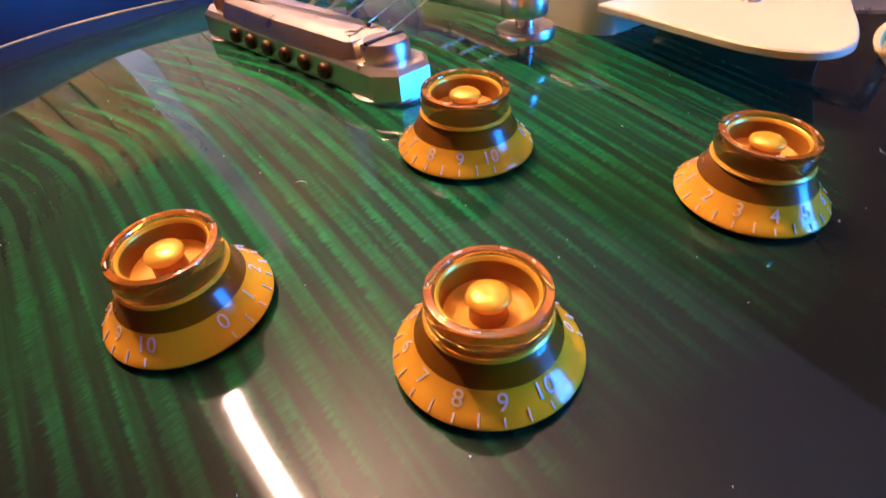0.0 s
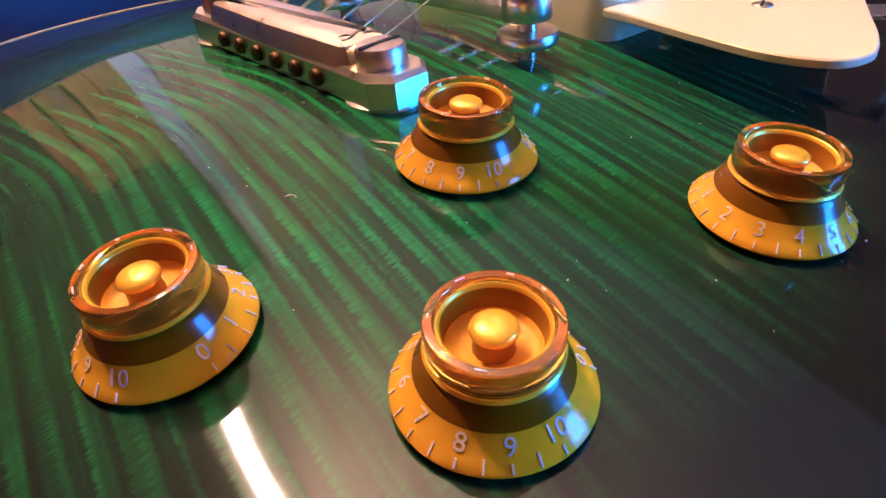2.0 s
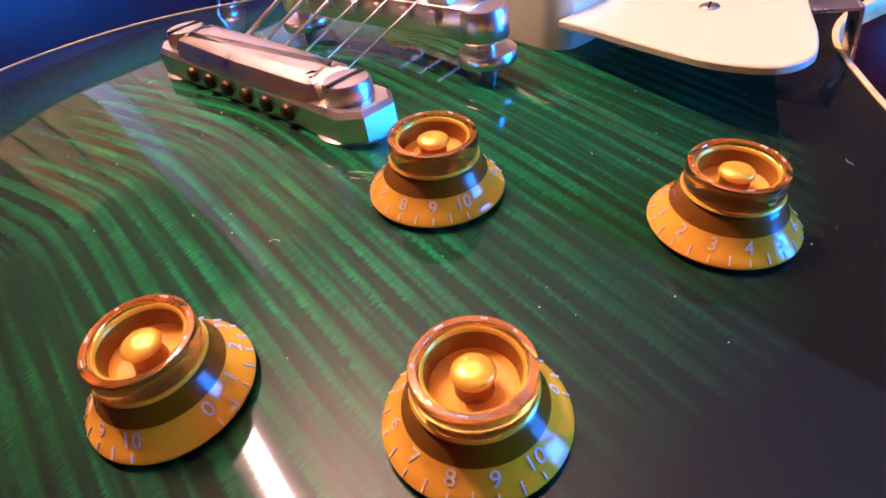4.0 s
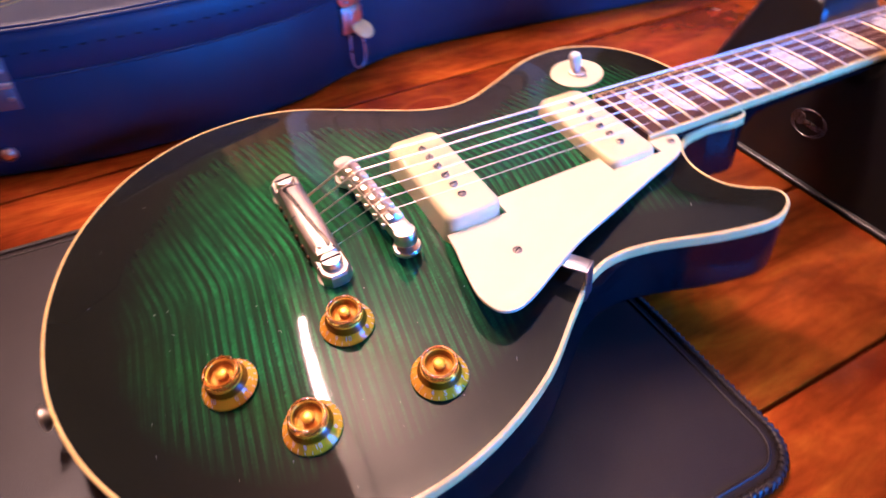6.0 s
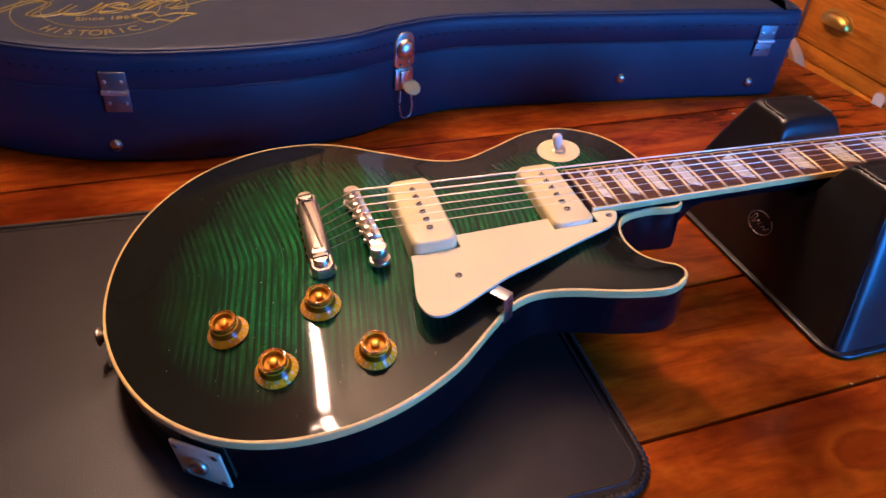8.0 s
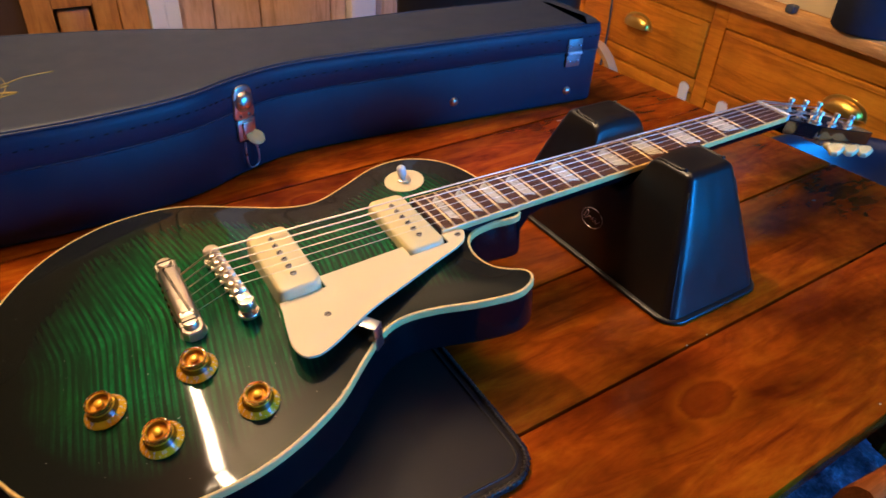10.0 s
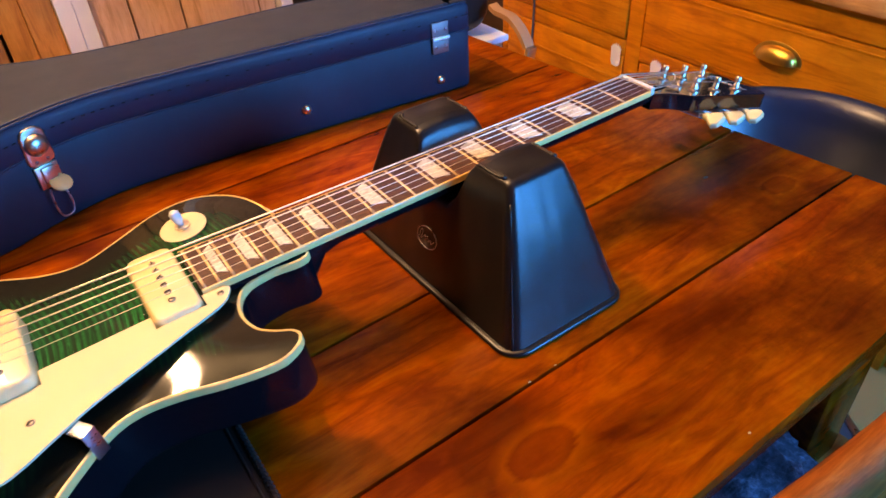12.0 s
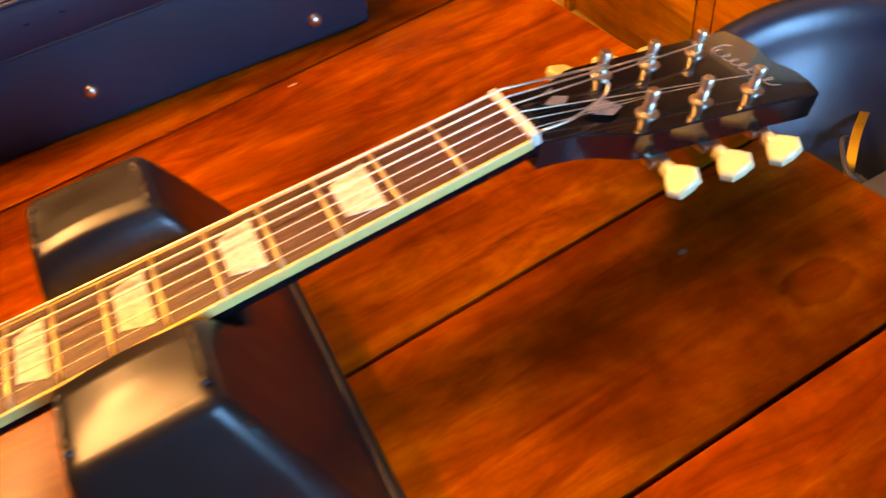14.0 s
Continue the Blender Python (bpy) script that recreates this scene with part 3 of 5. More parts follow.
def carved_top():
    from mathutils.geometry import delaunay_2d_cdt
    pts = [Vector(p) for p in inset(outline, 0.0017)]
    nb = len(pts)
    step = 0.006
    for i in range(int(-0.19 / step), int(0.256 / step) + 1):
        for j in range(int(-0.16 / step), int(0.17 / step) + 1):
            x, y = i * step + (0.003 if j % 2 else 0), j * step
            if inside(x, y) and rim_gap(x, y) > 0.005:
                pts.append(Vector((x, y)))
    vs, _, fs, *_ = delaunay_2d_cdt(pts, [(k, (k + 1) % nb) for k in range(nb)], [], 1, 1e-7)
    bm = bmesh.new()
    layer = bm.verts.layers.float.new("burst")
    made = []
    for p in vs:
        gap = rim_gap(p.x, p.y) if inside(p.x, p.y) else 0.0
        v = bm.verts.new((p.x, p.y, carve(p.x, p.y, gap)))
        v[layer] = min(gap / (0.085 + 0.1 * min(max((0.015 - p.x) / 0.13, 0), 1) * min(max((p.y + 0.06) / 0.09, 0.25), 1)), 1.0)
        made.append(v)
    for f in fs:
        bm.faces.new([made[k] for k in f])
    return bm


DEPTH = 0.047
body = part("body", loft(outline, [(0.007, -DEPTH), (0.003, -DEPTH + 0.001), (0.0006, -DEPTH + 0.0035), (0, -DEPTH + 0.007), (0, -0.0062), (0.002, -0.006)]),
            M["black"], guitar, "near-black lacquered mahogany body", smooth=True, angle=40)
part("carved_top", carved_top(), M["top"], body, "glossy green flamed maple top fading to black at the edge", smooth=True)
part("binding", loft(outline, [(0.0012, -0.0062), (-0.0003, -0.006), (-0.0004, -0.0006), (0.0002, 0.0002), (0.0017, 0.0003), (0.0019, -0.001)], False, False),
     M["binding"], body, "aged cream binding", smooth=True, angle=50)

# neck, fingerboard, frets and inlays
NUT = 0.628


def half_width(x):
    return 0.0285 - 0.007 * (x - 0.176) / (NUT - 0.176)


def fret_x(n):
    return NUT * 2 ** (-n / 12)


bm = bmesh.new()
rings = []
for k in range(34):
    x = 0.186 + (0.631 - 0.186) * k / 33
    w = half_width(x) - 0.0002
    top = board_z(x) - 0.0058
    deep = 0.0155 + 0.003 * max(0, 0.6 - x)
    heel = min(max((0.275 - x) / 0.03, 0), 1)
    heel = heel * heel * (3 - 2 * heel)
    low = (1 - heel) * (top - deep) + heel * (-DEPTH + 0.004)
    row = []
    for i in range(17):
        a = math.pi * i / 16
        c, sn = math.cos(a), math.sin(a)
        p = 1 - 0.55 * heel
        row.append(bm.verts.new((x, w * math.copysign(abs(c) ** p, c), top - (top - low) * abs(sn) ** (0.8 * p))))
    rings.append(row)
for a, b in zip(rings, rings[1:]):
    for i in range(16):
        bm.faces.new((a[i], a[i + 1], b[i + 1], b[i]))
    bm.faces.new((a[0], b[0], b[16], a[16]))
bm.faces.new(rings[0])
bm.faces.new(rings[-1][::-1])
part("neck", bm, M["black"], guitar, "black lacquered neck", smooth=True, angle=50)


def board_slab(x0, x1, inset_y, z_up, z_down, rows=20):
    bm = bmesh.new()
    rings = []
    for k in range(rows + 1):
        x = x0 + (x1 - x0) * k / rows
        w = half_width(x) - inset_y
        row = [bm.verts.new((x, w * s, board_z(x) + z_up - 0.0009 * s * s)) for s in (-1, -0.6, -0.2, 0.2, 0.6, 1)]
        row += [bm.verts.new((x, w, board_z(x) - z_down)), bm.verts.new((x, -w, board_z(x) - z_down))]
        rings.append(row)
    for a, b in zip(rings, rings[1:]):
        for i in range(8):
            bm.faces.new((a[i], a[(i + 1) % 8], b[(i + 1) % 8], b[i]))
    bm.faces.new(rings[0])
    bm.faces.new(rings[-1][::-1])
    return bm


board = part("fingerboard", board_slab(0.1735, NUT, 0.0016, 0, 0.0058), M["rosewood"], guitar, "brown rosewood fingerboard", smooth=True, angle=30)
for s in (-1, 1):
    bm = bmesh.new()
    rings = []
    for k in range(21):
        x = 0.1735 + (NUT - 0.1735) * k / 20
        w = half_width(x)
        rings.append([bm.verts.new((x, s * yy, board_z(x) + zz)) for yy, zz in ((w - 0.0016, -0.0006), (w - 0.0004, -0.0009), (w + 0.0001, -0.0016), (w + 0.0001, -0.0062), (w - 0.0016, -0.0062))])
    for a, b in zip(rings, rings[1:]):
        for i in range(5):
            bm.faces.new((a[i], a[(i + 1) % 5], b[(i + 1) % 5], b[i]))
    bm.faces.new(rings[0])
    bm.faces.new(rings[-1][::-1])
    part("board_binding", bm, M["binding"], board, "cream fingerboard binding", smooth=True, angle=40)
for n in range(1, 23):
    x = fret_x(n)
    w = half_width(x) - 0.0018
    rows = [(x - 0.0013, y * w, board_z(x) - 0.0009 * y * y) for y in (-1, -0.5, 0, 0.5, 1)]
    bm = bmesh.new()
    rr_ = []
    for _, y, z in rows:
        rr_.append([bm.verts.new((x + dx, y, z + dz)) for dx, dz in ((-0.0013, -0.0004), (-0.0009, 0.0007), (0, 0.0011), (0.0009, 0.0007), (0.0013, -0.0004))])
    for a, b in zip(rr_, rr_[1:]):
        for i in range(4):
            bm.faces.new((a[i], a[i + 1], b[i + 1], b[i]))
    bm.faces.new(rr_[0])
    bm.faces.new(rr_[-1])
    part("fret", bm, M["fretwire"], board, smooth=True)
for n in (3, 5, 7, 9, 12, 15, 17, 19, 21):
    x0, x1 = fret_x(n), fret_x(n - 1)
    g = (x1 - x0) * 0.19
    a, b = x0 + g, x1 - g
    w = half_width(x0) * 0.72
    z0, z1 = board_z(a) + 0.00012, board_z(b) + 0.00012
    bm = bmesh.new()
    q = [(a, -w * 0.72, z0), (b, -w, z1), (b, w, z1), (a, w * 0.72, z0)]
    lowv = [bm.verts.new((x, y, z - 0.0012)) for x, y, z in q]
    topv = [bm.verts.new((x, y, z)) for x, y, z in q]
    bm.faces.new(topv)
    for i in range(4):
        bm.faces.new((lowv[i], lowv[(i + 1) % 4], topv[(i + 1) % 4], topv[i]))
    part("inlay", bm, M["pearl"], board, "trapezoid pearl inlay")
boxes("nut", M["nut"], guitar, [(NUT + 0.0002, NUT + 0.0052, -0.0216, 0.0216, board_z(NUT) - 0.006, board_z(NUT) + 0.0019)], 0.0009, "white nylon nut")

# headstock, in its own tilted frame at the nut
HM = GI @ pose(NUT + 0.004, 0, 0.1135, 0, 14.5, 0)
HEAD = [(0, -0.0213), (0.02, -0.0222), (0.034, -0.0255), (0.046, -0.0312), (0.056, -0.0342), (0.1, -0.0358), (0.14, -0.0372), (0.170, -0.0388), (0.1765, -0.036), (0.181, -0.018),
        (0.1765, 0.0), (0.181, 0.018), (0.1765, 0.036), (0.170, 0.0388), (0.14, 0.0372), (0.1, 0.0358), (0.056, 0.0342), (0.046, 0.0312), (0.034, 0.0255), (0.02, 0.0222), (0, 0.0213)]
hl = curve_through(HEAD, 4, False)
bm = loft(hl, [(0.001, -0.0165), (0, -0.0155), (0, -0.001), (0.0008, 0)])
bmesh.ops.transform(bm, matrix=HM, verts=bm.verts)
head = part("headstock", bm, M["head_black"], guitar, "black lacquered headstock", smooth=True, angle=22)
flow = []
for k in range(97):
    u = k / 96
    flow.append((0.154 + 0.0042 * math.cos(u * 43) + 0.006 * (u - 0.5), 0.019 - 0.041 * u + 0.0022 * math.sin(u * 43), 0.00012))
bm = tube(flow, 0.00036, 5)
join(bm, tube(curve_through([(0.165, 0.021, 0.00012), (0.16, 0.0235, 0.00012), (0.15, 0.022, 0.00012), (0.146, 0.017, 0.00012)], 5, False), 0.00045, 5))
bmesh.ops.transform(bm, matrix=HM, verts=bm.verts)
part("mother_of_pearl_script", bm, M["fleck"], head, "pearl script inlay", smooth=True)
bell = curve_through([(0.006, -0.008), (0.02, -0.0095), (0.034, -0.006), (0.046, 0.0), (0.034, 0.006), (0.02, 0.0095), (0.006, 0.008)], 4)
bm = loft(bell, [(0, 0.0001), (0, 0.0012), (0.0006, 0.0016)])
bmesh.ops.transform(bm, matrix=HM, verts=bm.verts)
part("truss_rod_cover", bm, M["black"], head, "black bell-shaped truss rod cover with white edge", smooth=True, angle=40)
# small thin grey pieces beside the truss rod cover
for shard in ([(0.018, 0.004), (0.026, 0.009), (0.034, 0.006), (0.029, 0.001), (0.022, 0.0)], [(0.034, -0.008), (0.05, -0.004), (0.056, -0.012), (0.046, -0.017), (0.038, -0.013)], [(0.02, 0.012), (0.03, 0.016), (0.027, 0.011)]):
    bm = loft(shard, [(0, 0.0018), (0, 0.00195)])
    bmesh.ops.transform(bm, matrix=HM @ pose(0, 0, 0.0004, 2, -1, 0), verts=bm.verts)
    part("film_scrap", bm, M["thin_grey"], head, "small thin grey sliver")
POSTS = [(0.067, -0.0195), (0.103, -0.0205), (0.139, -0.0222), (0.067, 0.0215), (0.101, 0.0212), (0.137, 0.0222)]


def tuner(x, y, lean):
    """lean: the turn of the button on its shaft."""
    s = 1 if y > 0 else -1
    bm = lathe([(0.0062, 0), (0.0062, 0.0009), (0.005, 0.0016), (0.0034, 0.002), (0.0031, 0.0065), (0.0027, 0.007), (0.0027, 0.0095), (0.0034, 0.01), (0.0034, 0.0136), (0.0028, 0.0145), (0, 0.0145)], 24,
               HM @ pose(x, y, 0))
    t = part("tuner", bm, M["chrome"], guitar, "nickel tuner post", smooth=True, angle=40)
    bm = tube([(x, s * 0.030, -0.0185), (x, s * 0.046, -0.0185)], 0.0018, 10)
    join(bm, box(bmesh.new(), x - 0.006, x + 0.006, min(s * 0.016, s * 0.039), max(s * 0.016, s * 0.039), -0.0215, -0.0166, bevel=0.001))
    bmesh.ops.transform(bm, matrix=HM, verts=bm.verts)
    part("gear_shaft", bm, M["chrome"], t, smooth=True, angle=40)
    key = [(-0.0042, 0.0012), (0.0042, 0.0012), (0.0075, 0.0058), (0.0099, 0.0108), (0.0066, 0.0166), (0, 0.0174), (-0.0066, 0.0166), (-0.0099, 0.0108), (-0.0075, 0.0058)]
    bm = loft(key, [(0.0016, -0.0036), (0.0003, -0.0026), (0, -0.0016), (0, 0.0016), (0.0003, 0.0026), (0.0016, 0.0036)])
    join(bm, lathe([(0.0, -0.0035), (0.0042, -0.003), (0.0046, 0), (0.0042, 0.003), (0, 0.0035)], 14, pose(0, -0.0005, 0, 90, 0, 0)))
    bmesh.ops.transform(bm, matrix=HM @ pose(x, s * 0.0455, -0.0185, 0, 0, 0 if s > 0 else 180) @ pose(0, 0, 0, 0, lean, 0), verts=bm.verts)
    part("tuner_button", bm, M["button"], t, "ivory keystone tuner button", smooth=True, angle=35)


for p, lean in zip(POSTS, (40, 30, 34, 6, 0, -8)):
    tuner(*p, lean)

# bridge, tailpiece and strings
ABR = [(0.0065, -0.046), (0.0005, 0.0455)]
SLANT = math.atan2(ABR[0][0] - ABR[1][0], ABR[1][1] - ABR[0][1])
BM_ = pose(0.0025, 0.0015, 0, 0, 0, math.degrees(SLANT))
bm = bmesh.new()
join(bm, box(bmesh.new(), -0.0052, 0.0052, -0.036, 0.036, 0.0205, 0.0292, bevel=0.0012))
for s in (-1, 1):
    join(bm, lathe([(0.0, 0.0205), (0.0058, 0.0205), (0.0062, 0.021), (0.0062, 0.0275), (0.0056, 0.0285), (0.0, 0.0288)], 20, pose(0, s * 0.0365, 0)))
bmesh.ops.transform(bm, matrix=BM_, verts=bm.verts)
bridge = part("bridge", bm, M["chrome"], guitar, "worn nickel tune-o-matic bridge", smooth=True, angle=40)
for s in (-1, 1):
    prof = [(0.0, 0.008), (0.0022, 0.008), (0.0022, 0.0142), (0.0075, 0.0145), (0.0078, 0.0152), (0.0078, 0.0168), (0.0074, 0.0175), (0.0024, 0.0178), (0.0024, 0.0206), (0, 0.0206)]
    part("thumbwheel_post", lathe(prof, 28, BM_ @ pose(0, s * 0.0365, 0)), M["chrome"], bridge, smooth=True, angle=35)
STR_Y = [0.0252, 0.0151, 0.005, -0.005, -0.0151, -0.0252]
STR_Z = 0.0345
for k, y in enumerate(STR_Y):
    bm = box(bmesh.new(), -0.0045, 0.0045, y - 0.0034, y + 0.0034, 0.0285, 0.0322, bevel=0.0007)
    join(bm, tube([(0.0002, y - 0.0033, 0.0325), (0.0002, y + 0.0033, 0.0325)], 0.0016, 8))
    join(bm, tube([(-0.0075, y, 0.0265), (0.0058, y, 0.0265)], 0.0009, 8))
    join(bm, lathe([(0, 0), (0.0019, 0), (0.0019, 0.0014), (0, 0.0016)], 10, pose(-0.0062, y, 0.0265, 0, -90, 0)))
    bmesh.ops.transform(bm, matrix=BM_, verts=bm.verts)
    part("saddle", bm, M["chrome"], bridge, smooth=True, angle=40)
TX, TY = -0.035, 0.010
plan = [(0.0083, -0.0345), (0.0083, -0.0455), (0.0045, -0.0512), (-0.0045, -0.0512), (-0.0083, -0.0455), (-0.0083, -0.0345),
        (-0.0083, 0.0345), (-0.0083, 0.0455), (-0.0045, 0.0512), (0.0045, 0.0512), (0.0083, 0.0455), (0.0083, 0.0345)]
bm = loft([(TX + x, TY + 0.95 * y) for x, y in plan], [(0.0012, 0.0125), (0.0, 0.0131), (0, 0.0190), (0.0012, 0.0202)])
mid = [(0.0078, -0.033), (0.0055, -0.0362), (-0.0055, -0.0362), (-0.0078, -0.033), (-0.0086, 0.0), (-0.0078, 0.033), (-0.0055, 0.0362), (0.0055, 0.0362), (0.0078, 0.033), (0.0086, 0.0)]
join(bm, loft([(TX + x, TY + 0.95 * y) for x, y in mid], [(0.0002, 0.0193), (0.0006, 0.0220), (0.0018, 0.0240), (0.004, 0.0250), (0.006, 0.0252)]))
tail = part("tailpiece", bm, M["chrome"], guitar, "worn nickel stop bar tailpiece", smooth=True, angle=30)
for s in (-1, 1):
    bm = lathe([(0.0, 0.006), (0.0052, 0.006), (0.0052, 0.0136), (0.0058, 0.0205), (0.0058, 0.0236), (0.0052, 0.0245), (0.0, 0.0248)], 26, pose(TX, TY + s * 0.0386, 0))
    join(bm, lathe([(0.0, 0.0), (0.0095, 0), (0.0095, 0.001), (0.006, 0.002), (0, 0.002)], 24, pose(TX, TY + s * 0.0386, carve(TX, TY + s * 0.0386) - 0.0003)))
    part("stud", bm, M["chrome"], tail, smooth=True, angle=40)
    # slot's shade drawn as a near-black bar on the stud
    part("stud_slot", box(bmesh.new(), TX - 0.0053, TX + 0.0053, TY + s * 0.0386 - 0.0006, TY + s * 0.0386 + 0.0006, 0.0242, 0.02495), M["gap"], tail)
for k, y in enumerate(STR_Y):
    bm = lathe([(0, 0), (0.0019, 0), (0.0022, 0.0008), (0.0018, 0.0018), (0, 0.002)], 12, pose(TX - 0.0078, TY + y * 0.94, 0.0162, 0, -90, 0))
    part("string_ball", bm, M["bronze"], tail, smooth=True)
for k, y in enumerate(STR_Y):
    r = (0.00062, 0.0005, 0.00042, 0.00026, 0.0002, 0.00016)[k] * 1.2
    y_nut = 0.0178 - 0.00712 * k
    px, py = POSTS[(5, 4, 3)[2 - k] if k < 3 else k - 3]
    if k < 3:
        px, py = POSTS[3 + k]
    else:
        px, py = POSTS[5 - k]
    post = HM @ Vector((px, py - math.copysign(0.003, py), 0.0082))
    saddle = BM_ @ Vector((0, y, STR_Z + r))
    path = [(TX + 0.006, 0.6 * TY + y * 0.94, 0.0205), tuple(saddle), (NUT + 0.001, y_nut, board_z(NUT) + 0.0022), (NUT + 0.006, y_nut, board_z(NUT) + 0.0018), tuple(post)]
    part("string", tube(path, r, 8), M["wound" if k < 3 else "string"], guitar, "wound string" if k < 3 else "plain steel string", smooth=True)
# a loose curl of string end over the headstock
curl = [HM @ Vector(p) for p in ((0.003, -0.017, 0.004), (0.02, -0.0165, 0.006), (0.036, -0.011, 0.007), (0.046, -0.0075, 0.008), (0.05, -0.004, 0.012), (0.047, -0.002, 0.014))]
part("string_end", tube(curve_through([tuple(p) for p in curl], 5, False), 0.0008, 8), M["string"], guitar, "loose curled string end", smooth=True)

# pickups
def pickup(cx, zc, tilt, poles_y):
    m = pose(cx, 0, zc, 0, tilt, 0)
    r, hx, hy = 0.0078, 0.0172, 0.0415
    line = []
    for sx, sy, a0 in ((1, -1, -90), (1, 1, 0), (-1, 1, 90), (-1, -1, 180)):
        line += [(sx * (hx - r) + r * math.cos(radians(a0 + k * 15)), sy * (hy - r) + r * math.sin(radians(a0 + k * 15))) for k in range(7)]
    bm = loft(line, [(-0.0006, -0.0185), (0.0, -0.004), (0.0004, -0.0022), (0.0015, -0.0006), (0.0032, 0.0)])
    bmesh.ops.transform(bm, matrix=m, verts=bm.verts)
    p = part("pickup", bm, M["soap"], guitar, "cream soapbar pickup with six pole screws", smooth=True, angle=60)
    for y in poles_y:
        bm = lathe([(0, 0), (0.0024, 0.0), (0.0025, 0.0005), (0.0021, 0.0011), (0, 0.0013)], 16, m @ pose(0, y, -0.0001))
        part("pole_screw", bm, M["screw_dark"], p, smooth=True)
        # near-black bar in place of the slot's shade, no groove cut
        part("screw_slot", box(bmesh.new(), -0.0022, 0.0022, -0.0003, 0.0003, 0.0011, 0.0016, m=m @ pose(0, y, 0, 0, 0, 35 + 1900 * y)), M["gap"], p)
    return p


pickup(0.0452, 0.0262, 3.2, [0.0245 - 0.0098 * k for k in range(6)])
pickup(0.1535, 0.0152, 4.6, [0.0245 - 0.0098 * k for k in range(6)])

# pickguard and its bracket
GUARD = [(26, -41.5), (63, -41.5), (63, -27.5), (136, -27.5), (136, -41.5), (171.5, -41.5), (171.5, -29.5), (187, -30.5), (190.5, -35), (180, -48), (150, -58.5), (112, -71.5), (84, -81), (62, -91.5), (44, -100.5),
         (31, -104.5), (22, -100.5), (18.5, -88), (21, -70), (24.5, -53)]
smooth_tail = curve_through([(p[0] / 1000, p[1] / 1000) for p in GUARD[7:]], 6, False)
gl = [(p[0] / 1000, p[1] / 1000) for p in GUARD[:7]] + smooth_tail
bm = loft(gl, [(0.0004, -0.0021), (0, -0.0018), (0, -0.0004), (0.0004, 0)])
for v in bm.verts:
    v.co.z += 0.0198 - 0.052 * v.co.x
guard = part("pickguard", bm, M["cream"], guitar, "cream plastic pickguard", smooth=True, angle=35)
for x, y in ((0.052, -0.0702), (0.183, -0.0365)):
    part("screw", lathe([(0, 0.0004), (0.0024, 0.0003), (0.0026, 0), (0.0026, -0.0006)], 18, pose(x, y, 0.0199 - 0.052 * x)), M["screw_dark"], guard, smooth=True)
    # the slot's dark again laid on as a bar
    part("screw_slot", box(bmesh.new(), -0.0021, 0.0021, -0.0003, 0.0003, 0.0003, 0.0006, m=pose(x, y, 0.0199 - 0.052 * x, 0, 0, 20)), M["gap"], guard)
bm = bmesh.new()
bz = 0.0198 - 0.052 * 0.075 - 0.0022
bmr = pose(0.0735, -0.0905, 0, 0, 0, 33)
join(bm, box(bmesh.new(), -0.0048, 0.0048, -0.0075, 0.012, bz - 0.0012, bz, bevel=0.0004))
join(bm, box(bmesh.new(), -0.0048, 0.0048, -0.0087, -0.0075, -0.009, bz, bevel=0.0004))
bmesh.ops.transform(bm, matrix=bmr, verts=bm.verts)
part("pickguard_bracket", bm, M["steel"], guitar, "bent nickel pickguard bracket", smooth=True, angle=30)

